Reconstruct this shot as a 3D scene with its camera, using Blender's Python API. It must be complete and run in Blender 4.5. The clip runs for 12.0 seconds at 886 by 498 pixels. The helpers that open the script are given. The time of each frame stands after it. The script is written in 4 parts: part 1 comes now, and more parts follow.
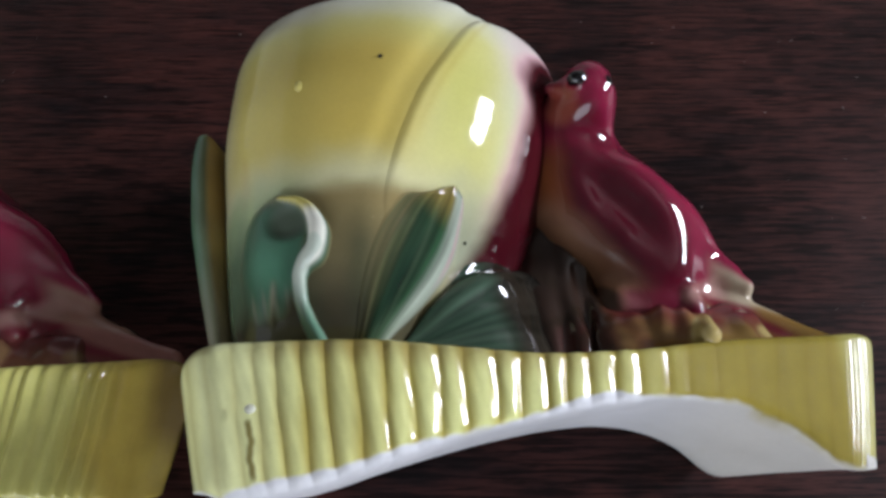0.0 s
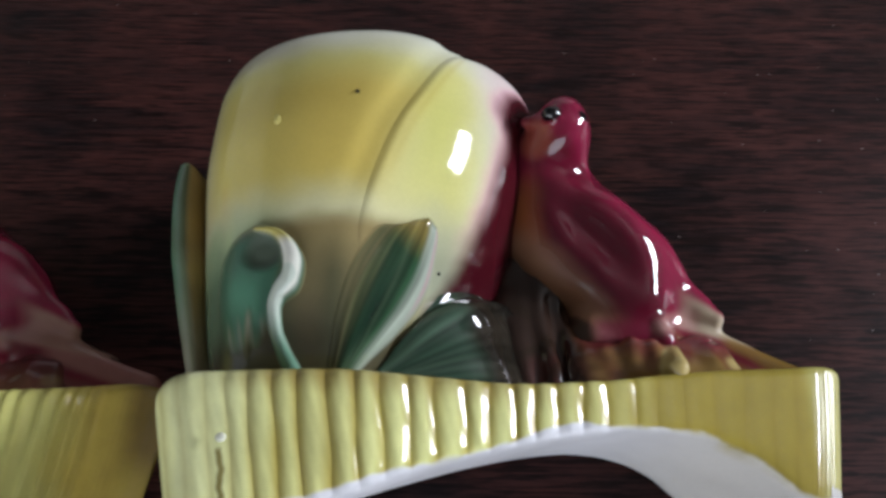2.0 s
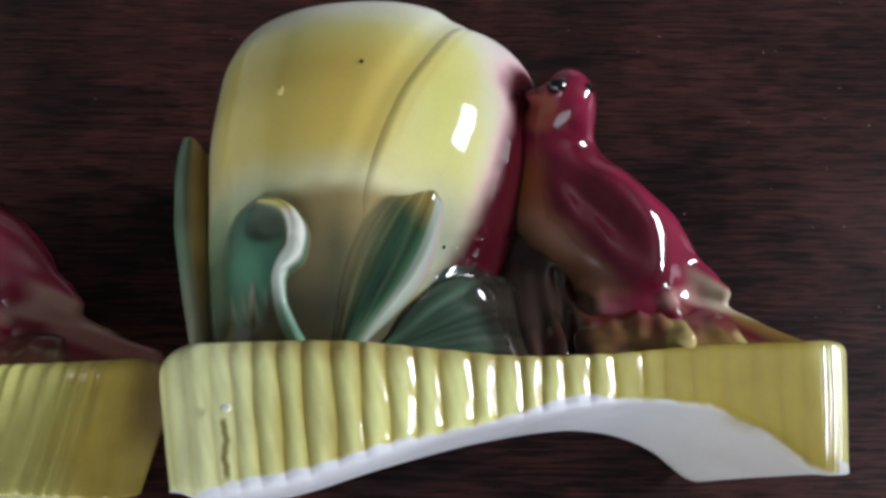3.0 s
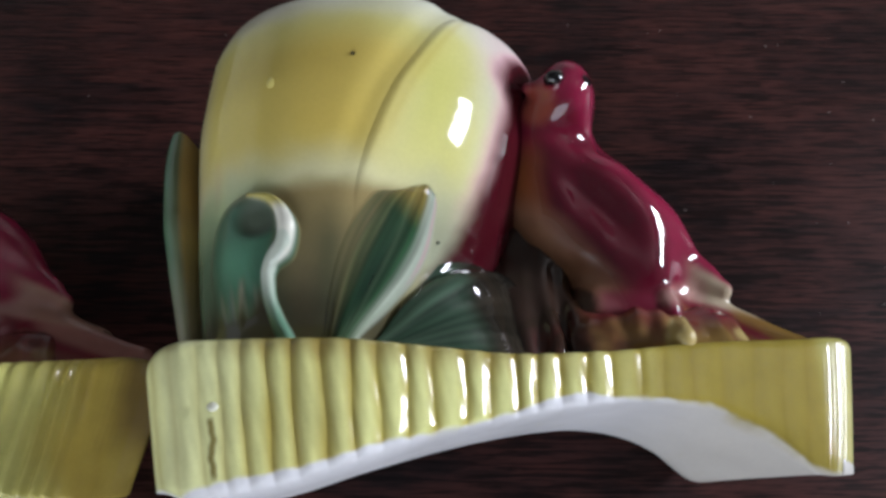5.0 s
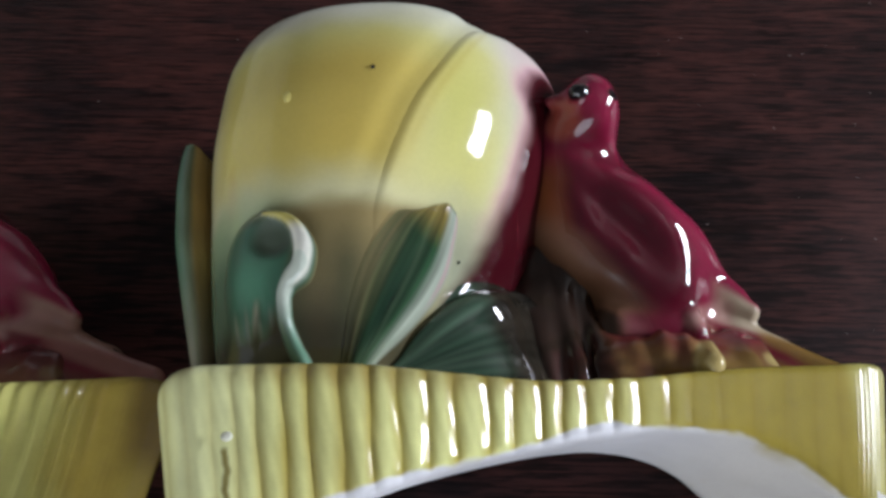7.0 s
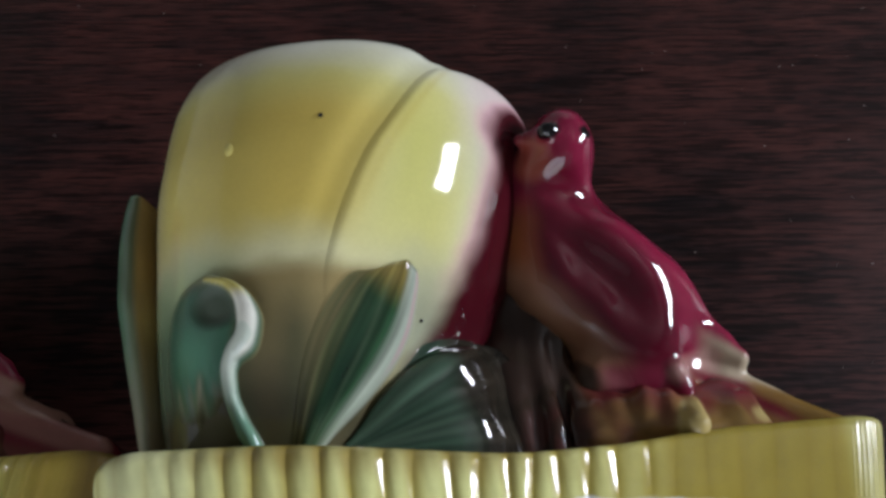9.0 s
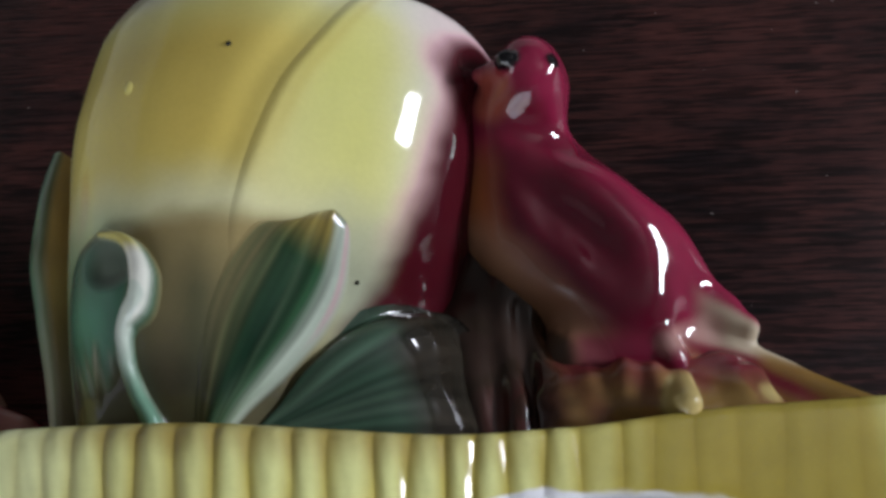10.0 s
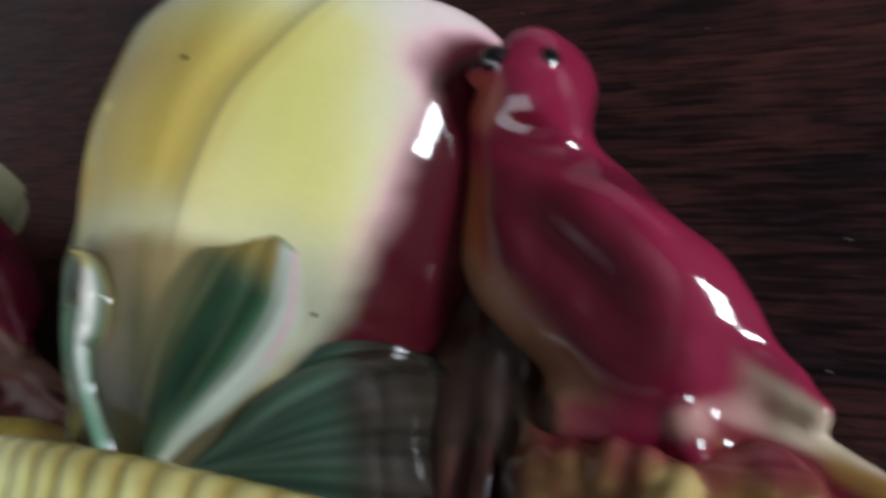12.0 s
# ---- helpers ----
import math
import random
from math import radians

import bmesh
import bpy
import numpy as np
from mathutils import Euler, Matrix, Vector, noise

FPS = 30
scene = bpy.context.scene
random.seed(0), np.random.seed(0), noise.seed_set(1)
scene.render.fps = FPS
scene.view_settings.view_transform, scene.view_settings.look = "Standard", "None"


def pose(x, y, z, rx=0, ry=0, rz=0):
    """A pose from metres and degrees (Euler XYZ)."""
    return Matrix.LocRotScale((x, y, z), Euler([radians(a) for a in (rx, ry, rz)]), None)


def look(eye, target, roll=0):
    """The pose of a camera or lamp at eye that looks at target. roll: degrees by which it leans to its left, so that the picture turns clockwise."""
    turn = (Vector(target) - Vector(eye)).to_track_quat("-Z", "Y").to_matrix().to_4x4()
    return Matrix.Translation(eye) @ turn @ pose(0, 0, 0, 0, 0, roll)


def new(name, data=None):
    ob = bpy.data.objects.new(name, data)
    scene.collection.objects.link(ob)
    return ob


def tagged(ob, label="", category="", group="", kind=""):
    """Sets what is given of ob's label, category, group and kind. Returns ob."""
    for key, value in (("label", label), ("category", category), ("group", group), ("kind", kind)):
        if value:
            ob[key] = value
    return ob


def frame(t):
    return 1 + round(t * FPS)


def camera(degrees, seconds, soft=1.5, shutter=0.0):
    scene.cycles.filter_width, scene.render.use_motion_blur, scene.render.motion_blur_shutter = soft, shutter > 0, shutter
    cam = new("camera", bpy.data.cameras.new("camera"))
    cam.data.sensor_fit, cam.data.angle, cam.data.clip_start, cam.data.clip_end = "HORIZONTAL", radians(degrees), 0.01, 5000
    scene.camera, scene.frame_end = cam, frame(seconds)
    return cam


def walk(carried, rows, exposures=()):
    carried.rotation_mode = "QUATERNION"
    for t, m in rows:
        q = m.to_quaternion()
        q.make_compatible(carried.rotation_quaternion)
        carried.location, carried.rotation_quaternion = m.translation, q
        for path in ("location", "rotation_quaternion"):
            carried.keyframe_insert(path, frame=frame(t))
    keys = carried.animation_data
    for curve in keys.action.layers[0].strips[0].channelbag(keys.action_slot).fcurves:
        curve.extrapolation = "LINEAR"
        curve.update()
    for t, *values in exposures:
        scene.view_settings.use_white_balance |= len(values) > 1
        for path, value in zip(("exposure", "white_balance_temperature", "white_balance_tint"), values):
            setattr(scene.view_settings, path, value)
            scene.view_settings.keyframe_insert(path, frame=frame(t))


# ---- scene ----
cam = camera(65.4, 12.0, soft=3.3, shutter=0.5)
METRES, EYE, TILT, LEAN, TURN = 0.18, 0.2389, -63.0, 0.0, 0.0
ROWS = [
    (0.0, 0.0, 0.0, 0.0, 0.0, 0.0, 0.0),
    (0.5, 0.0136, 0.0071, -0.0069, -0.19, -0.13, 1.01),
    (1.0, 0.0193, -0.0155, -0.0502, -0.12, -0.35, 0.69),
    (1.5, 0.0437, -0.0281, -0.0061, -0.28, 0.19, 0.02),
    (2.0, 0.0349, -0.022, 0.0212, -0.28, 1.42, -0.7),
    (2.5, 0.0274, -0.0113, 0.0055, -0.18, 0.77, -0.64),
    (3.0, 0.0277, -0.0123, -0.0047, -0.25, 0.55, -0.58),
    (3.5, 0.028, -0.0105, -0.0081, -0.45, 0.52, -0.87),
    (5.5, 0.0458, 0.0234, -0.0107, 0.3, 0.64, -0.34),
    (6.0, 0.0363, 0.0398, 0.0017, 0.42, 0.16, -0.44),
    (6.5, 0.0317, 0.0328, 0.0055, 0.36, -0.02, -0.56),
    (7.0, 0.019, 0.044, 0.0223, 0.47, 0.35, -0.96),
    (7.5, 0.0352, 0.0596, 0.0349, 0.02, 0.41, -0.35),
    (9.5, 0.1353, 0.1576, 0.0855, 2.75, -0.04, 2.62),
    (10.0, 0.217, 0.264, 0.0541, 5.56, -0.54, 1.45),
    (10.5, 0.3119, 0.3117, 0.0883, 11.42, -0.67, -0.6),
    (11.0, 0.4295, 0.3799, 0.1021, 18.87, -1.94, -0.8),
    (11.5, 0.4636, 0.4367, 0.1175, 26.07, -3.52, 0.72),
    (12.0, 0.476, 0.4597, 0.1066, 25.17, -1.94, -0.62),
]
EXTRA = [(9.3, look((0.018, 0.029, 0.227), (-0.017, 0.925, -1.561), -3.0)), (11.8, look((0.080, 0.057, 0.180), (-0.840, 0.792, -1.436), -43.4))]
given = [(t, pose(0, 0, EYE, TILT, LEAN, TURN) @ pose(METRES * x, METRES * y, METRES * z, 90 + pitch, roll, yaw)) for t, x, y, z, yaw, pitch, roll in ROWS]
walk(cam, sorted(given + EXTRA, key=lambda row: row[0]), exposures=[(0.0, 0.07), (6.5, 0.04), (7.5, -0.03), (9.3, -0.23), (10.5, -0.22), (12.0, -0.09)])

# world and light
world = bpy.data.worlds.new("world")
scene.world = world
world.use_nodes = True
sky = world.node_tree.nodes.new("ShaderNodeTexSky")
sky.sky_type = "NISHITA"
sky.sun_disc = False
sky.sun_elevation, sky.sun_rotation = radians(35), radians(200)
world.node_tree.links.new(sky.outputs[0], world.node_tree.nodes["Background"].inputs[0])
world.node_tree.nodes["Background"].inputs[1].default_value = 0.12


def window_light(name, place, target, wide, high, power, colour):
    """Daylight that enters by a window's opening, or fill from the added one."""
    lamp = bpy.data.lights.new(name, "AREA")
    lamp.shape, lamp.size, lamp.size_y, lamp.energy, lamp.color = "RECTANGLE", wide, high, power, colour
    ob = new(name, lamp)
    ob.matrix_world = look(place, target)
    return ob


ROOM = (-2.3, 2.6, -2.2, 3.0, -0.75, 1.75)
WIN = dict(c=0.45, z=0.95, wide=1.12, high=0.40)
# the south opening is added, out of view, to fill undersides and fronts
FILL_WIN = dict(c=-0.85, z=0.40, wide=2.70, high=1.50)
window_light("daylight_or_fill", (ROOM[1] + 0.05, WIN["c"], WIN["z"]), (0, WIN["c"], WIN["z"]), WIN["wide"], WIN["high"], 156, (0.90, 0.955, 1.07))
window_light("daylight_or_fill", (FILL_WIN["c"], ROOM[2] - 0.05, FILL_WIN["z"]), (FILL_WIN["c"], 0, FILL_WIN["z"]), FILL_WIN["wide"], FILL_WIN["high"], 42, (0.86, 0.95, 1.12))


# materials
def material(name, colour=(0.5, 0.5, 0.5), rough=0.5, metal=0.0):
    mat = bpy.data.materials.new(name)
    mat.use_nodes = True
    b = mat.node_tree.nodes["Principled BSDF"]
    b.inputs["Base Color"].default_value = (*colour, 1)
    b.inputs["Roughness"].default_value = rough
    b.inputs["Metallic"].default_value = metal
    return mat, mat.node_tree, b


def add(tree, kind, **values):
    node = tree.nodes.new(kind)
    for key, value in values.items():
        node.inputs[key.replace("_", " ")].default_value = value
    return node


def glaze_material():
    """Airbrushed pottery under a clear glaze; the sprayed colours lie in the mesh's attribute "glaze", bare clay in its alpha."""
    mat, tree, b = material("glazed_pottery", rough=0.1)
    L = tree.links.new
    paint = tree.nodes.new("ShaderNodeAttribute")
    paint.attribute_name = "glaze"
    where = tree.nodes.new("ShaderNodeTexCoord")
    cloud = add(tree, "ShaderNodeTexNoise", Scale=45.0, Detail=4.0, Roughness=0.55)
    L(where.outputs["Object"], cloud.inputs["Vector"])
    ramp = add(tree, "ShaderNodeMapRange", From_Min=0.25, From_Max=0.75, To_Min=0.93, To_Max=1.06)
    L(cloud.outputs["Fac"], ramp.inputs["Value"])
    fine = add(tree, "ShaderNodeTexNoise", Scale=900.0, Detail=2.0)
    L(where.outputs["Object"], fine.inputs["Vector"])
    speck = add(tree, "ShaderNodeMapRange", From_Min=0.3, From_Max=0.7, To_Min=0.98, To_Max=1.02)
    L(fine.outputs["Fac"], speck.inputs["Value"])
    both = tree.nodes.new("ShaderNodeMath")
    both.operation = "MULTIPLY"
    L(ramp.outputs[0], both.inputs[0]), L(speck.outputs[0], both.inputs[1])
    tone = tree.nodes.new("ShaderNodeVectorMath")
    tone.operation = "SCALE"
    L(paint.outputs["Color"], tone.inputs[0]), L(both.outputs[0], tone.inputs["Scale"])
    L(tone.outputs[0], b.inputs["Base Color"])
    rough = add(tree, "ShaderNodeMapRange", From_Min=0.0, From_Max=1.0, To_Min=0.62, To_Max=0.07)
    L(paint.outputs["Alpha"], rough.inputs["Value"])
    L(rough.outputs[0], b.inputs["Roughness"])
    wave = add(tree, "ShaderNodeTexNoise", Scale=60.0, Detail=2.0)
    L(where.outputs["Object"], wave.inputs["Vector"])
    bump = add(tree, "ShaderNodeBump", Strength=0.12, Distance=0.001)
    L(wave.outputs["Fac"], bump.inputs["Height"])
    L(bump.outputs[0], b.inputs["Normal"])
    b.inputs["IOR"].default_value = 1.48
    return mat


def wood_material(name, dark, light, rough, scale=1.0, shine=0.3):
    """Long grain along x, dark pores and broad cloudy stain."""
    mat, tree, b = material(name, rough=rough)
    L = tree.links.new
    where = tree.nodes.new("ShaderNodeTexCoord")

    def streak(along, over, size, detail, warp):
        m = add(tree, "ShaderNodeMapping", Scale=(along * scale, over * scale, along * scale))
        L(where.outputs["Object"], m.inputs["Vector"])
        n = add(tree, "ShaderNodeTexNoise", Scale=size, Detail=detail, Roughness=0.6, Distortion=warp)
        L(m.outputs[0], n.inputs["Vector"])
        return n
    grain, pore, line = streak(9.0, 70.0, 2.0, 7.0, 0.8), streak(42.0, 760.0, 1.6, 4.0, 0.4), streak(24.0, 400.0, 1.6, 3.0, 0.3)
    broad = add(tree, "ShaderNodeTexNoise", Scale=11.0 * scale, Detail=5.0, Roughness=0.65)
    L(where.outputs["Object"], broad.inputs["Vector"])

    def weigh(a, w, c):
        m = tree.nodes.new("ShaderNodeMath")
        m.operation = "MULTIPLY_ADD"
        m.inputs[1].default_value = w
        L(a, m.inputs[0])
        if c is None:
            m.inputs[2].default_value = 0.0
        else:
            L(c, m.inputs[2])
        return m.outputs[0]
    mix = weigh(grain.outputs["Fac"], 0.50, weigh(broad.outputs["Fac"], 0.55, None))
    ramp = tree.nodes.new("ShaderNodeValToRGB")
    ramp.color_ramp.elements[0].position, ramp.color_ramp.elements[0].color = 0.40, (*dark, 1)
    ramp.color_ramp.elements[1].position, ramp.color_ramp.elements[1].color = 0.60, (*light, 1)
    L(mix, ramp.inputs["Fac"])
    fine = add(tree, "ShaderNodeMapRange", From_Min=0.41, From_Max=0.51, To_Min=0.45, To_Max=1.0)
    L(pore.outputs["Fac"], fine.inputs["Value"])
    # open pores crowd together in some bands and are filled in others
    crowd = weigh(line.outputs["Fac"], 1.0, weigh(broad.outputs["Fac"], 0.30, None))
    open_pore = add(tree, "ShaderNodeMapRange", From_Min=0.57, From_Max=0.65, To_Min=0.32, To_Max=1.06)
    L(crowd, open_pore.inputs["Value"])
    dash = tree.nodes.new("ShaderNodeMath")
    dash.operation = "MULTIPLY"
    L(fine.outputs[0], dash.inputs[0]), L(open_pore.outputs[0], dash.inputs[1])
    tone = tree.nodes.new("ShaderNodeVectorMath")
    tone.operation = "SCALE"
    L(ramp.outputs["Color"], tone.inputs[0]), L(dash.outputs[0], tone.inputs["Scale"])
    L(tone.outputs[0], b.inputs["Base Color"])
    bump = add(tree, "ShaderNodeBump", Strength=0.5, Distance=0.0006)
    L(crowd, bump.inputs["Height"])
    L(bump.outputs[0], b.inputs["Normal"])
    wear = add(tree, "ShaderNodeMapRange", From_Min=0.3, From_Max=0.7, To_Min=rough - 0.1, To_Max=rough + 0.12)
    L(broad.outputs["Fac"], wear.inputs["Value"]), L(wear.outputs[0], b.inputs["Roughness"])
    b.inputs["Specular IOR Level"].default_value = shine
    return mat


def plaster_material(name, colour):
    mat, tree, b = material(name, colour, 0.9)
    where = tree.nodes.new("ShaderNodeTexCoord")
    n = add(tree, "ShaderNodeTexNoise", Scale=6.0, Detail=6.0)
    tree.links.new(where.outputs["Object"], n.inputs["Vector"])
    ramp = tree.nodes.new("ShaderNodeValToRGB")
    ramp.color_ramp.elements[0].color = (*[c * 0.88 for c in colour], 1)
    ramp.color_ramp.elements[1].color = (*colour, 1)
    tree.links.new(n.outputs["Fac"], ramp.inputs["Fac"])
    tree.links.new(ramp.outputs["Color"], b.inputs["Base Color"])
    return mat


GLAZE = glaze_material()
TABLE = wood_material("dark_mahogany", (0.0145, 0.0080, 0.0088), (0.066, 0.0210, 0.0175), 0.45, 1.0, 0.15)
FLOORWOOD = wood_material("floor_boards", (0.07, 0.04, 0.025), (0.16, 0.09, 0.05), 0.5, 0.4)
PLASTER = plaster_material("wall_paint", (0.66, 0.66, 0.64))
CEILING = wood_material("ceiling_boards", (0.22, 0.20, 0.18), (0.36, 0.33, 0.30), 0.6, 0.4)
WHITEPAINT = plaster_material("white_paint", (0.78, 0.77, 0.74))


# mesh helpers
def part(name, verts, faces, mat, parent=None, label="", colours=None, smooth=True):
    """One mesh object from arrays of vertices and faces, under a thing or a part."""
    me = bpy.data.meshes.new(name)
    me.from_pydata(np.asarray(verts, float).tolist(), [], np.asarray(faces).tolist() if not isinstance(faces, list) else faces)
    me.materials.append(mat)
    if smooth:
        me.polygons.foreach_set("use_smooth", np.ones(len(me.polygons), bool))
    if colours is not None:
        layer = me.color_attributes.new("glaze", "FLOAT_COLOR", "POINT")
        layer.data.foreach_set("color", np.asarray(colours, np.float32).ravel())
    me.validate()
    ob = new(name, me)
    ob.parent = parent
    if label:
        tagged(ob, label)
    return ob


def box(name, lo, hi, mat, parent=None, bevel=0.0):
    bm = bmesh.new()
    bmesh.ops.create_cube(bm, size=1.0)
    bmesh.ops.scale(bm, vec=[hi[i] - lo[i] for i in range(3)], verts=bm.verts)
    bmesh.ops.translate(bm, vec=[(hi[i] + lo[i]) / 2 for i in range(3)], verts=bm.verts)
    if bevel:
        bmesh.ops.bevel(bm, geom=bm.edges[:], offset=bevel, segments=3, profile=0.5, affect="EDGES")
    me = bpy.data.meshes.new(name)
    bm.to_mesh(me)
    bm.free()
    me.materials.append(mat)
    ob = new(name, me)
    ob.parent = parent
    return ob


def smooth(a, b, x):
    t = np.clip((x - a) / (b - a), 0, 1)
    return t * t * (3 - 2 * t)


def curve(xs, ys):
    """A smooth function through a few values (cubic, with limited slopes)."""
    xs, ys = np.array(xs, float), np.array(ys, float)
    d = np.diff(ys) / np.diff(xs)
    m = np.concatenate(([d[0]], [0 if a * b <= 0 else 2 * a * b / (a + b) for a, b in zip(d, d[1:])], [d[-1]]))

    def f(x):
        x = np.clip(np.asarray(x, float), xs[0], xs[-1])
        i = np.clip(np.searchsorted(xs, x) - 1, 0, len(xs) - 2)
        h = xs[i + 1] - xs[i]
        t = (x - xs[i]) / h
        return ((1 + 2 * t) * (1 - t) ** 2 * ys[i] + t * (1 - t) ** 2 * h * m[i] + t * t * (3 - 2 * t) * ys[i + 1] + t * t * (t - 1) * h * m[i + 1])
    return f


def grid_faces(n, m, wrap=False):
    """Quads of a grid of n rows and m columns."""
    i, j = np.meshgrid(np.arange(n - 1), np.arange(m if wrap else m - 1), indexing="ij")
    k = (j + 1) % m
    return np.stack([i * m + j, i * m + k, (i + 1) * m + k, (i + 1) * m + j], -1).reshape(-1, 4)


def surface(f, lo, hi, step):
    """The surface f = 0 inside a box, as vertices and quads (surface nets)."""
    ax = [np.arange(lo[i], hi[i] + step, step) for i in range(3)]
    P = np.stack(np.meshgrid(*ax, indexing="ij"), -1)
    V = f(P.reshape(-1, 3)).reshape(P.shape[:3])
    n = [s - 1 for s in V.shape]
    inside = V < 0
    total, count = np.zeros((*n, 3)), np.zeros(n)
    for a in range(3):
        b, c = [x for x in range(3) if x != a]
        for ob_ in (0, 1):
            for oc in (0, 1):
                s0, s1 = [None] * 3, [None] * 3
                s0[a], s1[a] = slice(0, n[a]), slice(1, n[a] + 1)
                s0[b] = s1[b] = slice(ob_, n[b] + ob_)
                s0[c] = s1[c] = slice(oc, n[c] + oc)
                v0, v1 = V[tuple(s0)], V[tuple(s1)]
                cross = (v0 < 0) != (v1 < 0)
                t = np.where(cross, v0 / np.where(cross, v0 - v1, 1), 0)
                q = P[tuple(s0)] + t[..., None] * (P[tuple(s1)] - P[tuple(s0)])
                total += np.where(cross[..., None], q, 0)
                count += cross
    has = count > 0
    index = np.full(n, -1)
    index[has] = np.arange(has.sum())
    verts = total[has] / count[has][:, None]
    faces = []
    for a in range(3):
        b, c = (a + 1) % 3, (a + 2) % 3
        s0, s1 = [slice(1, -1)] * 3, [slice(1, -1)] * 3
        s0[a], s1[a] = slice(0, -1), slice(1, None)
        v0, v1 = inside[tuple(s0)], inside[tuple(s1)]
        for flip, hit in ((False, v0 & ~v1), (True, ~v0 & v1)):
            w = np.argwhere(hit)
            if not len(w):
                continue
            off = np.array([1, 1, 1])
            off[a] = 0
            w = w + off
            quad = []
            for db, dc in ((1, 1), (0, 1), (0, 0), (1, 0)):
                o = w.copy()
                o[:, b] -= db
                o[:, c] -= dc
                quad.append(index[o[:, 0], o[:, 1], o[:, 2]])
            q = np.stack(quad, -1)
            faces.append(q[:, ::-1] if flip else q)
    faces = np.concatenate(faces)
    e = step * 0.2
    for _ in range(3):
        g = np.stack([(f(verts + d) - f(verts - d)) / (2 * e) for d in np.eye(3) * e], -1)
        verts = verts - np.clip(f(verts) / np.maximum((g * g).sum(-1), 1e-6), -step, step)[:, None] * g * 0.8
    return verts, faces


# distance functions, in metres
def soften(v, faces, weight, times):
    """Even out the bumps of a mesh where the weight is above nought."""
    f = np.asarray(faces)
    a, b = f.ravel(), np.roll(f, -1, axis=1).ravel()
    a, b = np.concatenate([a, b]), np.concatenate([b, a])
    count = np.maximum(np.bincount(a, minlength=len(v)), 1)
    v = np.array(v, float)
    for _ in range(times):
        mean = np.stack([np.bincount(a, v[b, i], minlength=len(v)) for i in range(3)], -1) / count[:, None]
        v = v + (mean - v) * (0.8 * weight)[:, None]
    return v


def ball(p, c, r):
    """An ellipsoid with radii r, or a ball."""
    r = np.array(r if np.ndim(r) else (r, r, r), float)
    q = (p - np.array(c)) / r
    k = np.linalg.norm(q, axis=-1)
    return (k - 1) * k / np.maximum(np.linalg.norm(q / r, axis=-1), 1e-9)


def turned(p, c, rx=0, ry=0, rz=0):
    """Points as seen from a turned frame at c."""
    m = np.array(Euler([radians(a) for a in (rx, ry, rz)]).to_matrix())
    return (p - np.array(c)) @ m


def rod(p, a, b, ra, rb):
    a, b = np.array(a, float), np.array(b, float)
    t = np.clip(((p - a) @ (b - a)) / ((b - a) @ (b - a)), 0, 1)
    return np.linalg.norm(p - a - t[:, None] * (b - a), axis=-1) - (ra + (rb - ra) * t)


def join(k, *ds):
    """Smooth union."""
    d = ds[0]
    for e in ds[1:]:
        h = np.maximum(k - np.abs(d - e), 0) / k
        d = np.minimum(d, e) - h * h * k / 4
    return d


def carve(k, d, e):
    """d with e smoothly cut away."""
    return -join(k, -d, e)


def blend(a, b, t):
    return a + (b - a) * np.asarray(t)[:, None]


# glaze colours
def tint(*c):
    return np.array(c, float)


CREAM, YELLOW, LEMON, OCHRE = tint(0.64, 0.645, 0.53), tint(0.59, 0.51, 0.155), tint(0.55, 0.54, 0.21), tint(0.42, 0.305, 0.05)
PINK, MAROON, WINE, ROSE = tint(0.70, 0.49, 0.54), tint(0.060, 0.005, 0.010), tint(0.100, 0.004, 0.016), tint(0.195, 0.012, 0.040)
DARKGREEN, BROWN, BLACK = tint(0.014, 0.05, 0.028), tint(0.05, 0.03, 0.016), tint(0.004, 0.004, 0.005)
CLAY = tint(0.65, 0.65, 0.68)


def rgba(c, gloss=1.0):
    return np.concatenate([np.clip(c, 0, 1), np.broadcast_to(np.asarray(gloss, float).reshape(-1, 1) if np.ndim(gloss) else gloss, (len(c), 1))], -1)


def ripple(p, scale, seed=0.0):
    """Cheap smooth noise between -1 and 1."""
    x, y, z = (p[:, i] * scale + seed * (1.3 + i) for i in range(3))
    return (np.sin(x + 1.7 * np.sin(y * 0.9)) + np.sin(y * 1.3 + 1.9 * np.sin(z * 1.1 + x * 0.4)) + np.sin(z * 1.2 + 1.3 * np.sin(x * 0.8))) / 3


# the flower cup: sections along y
CUP_Y = (0.050, 0.062, 0.080, 0.100, 0.125, 0.142, 0.151, 0.158)
cup_left = curve(CUP_Y, (-0.058, -0.0605, -0.0632, -0.0655, -0.0675, -0.0673, -0.0660, -0.0625))
cup_right = curve(CUP_Y, (0.010, 0.014, 0.020, 0.027, 0.034, 0.037, 0.0375, 0.036))
cup_top = curve(CUP_Y, (0.066, 0.0735, 0.0835, 0.0915, 0.0990, 0.0998, 0.0980, 0.0942))
# how full the section is on its right: almost straight below, round above
cup_full = curve((0.05, 0.088, 0.095, 0.105, 0.13, 0.158), (1.14, 1.16, 1.30, 1.52, 1.70, 1.78))
cup_low = curve(CUP_Y, (0.012, 0.008, 0.005, 0.003, 0.002, 0.002, 0.004, 0.007))


def cup_power(co, y):
    return 2.32 + (cup_full(y) - 2.32) * (0.5 + 0.5 * np.tanh(3 * co))


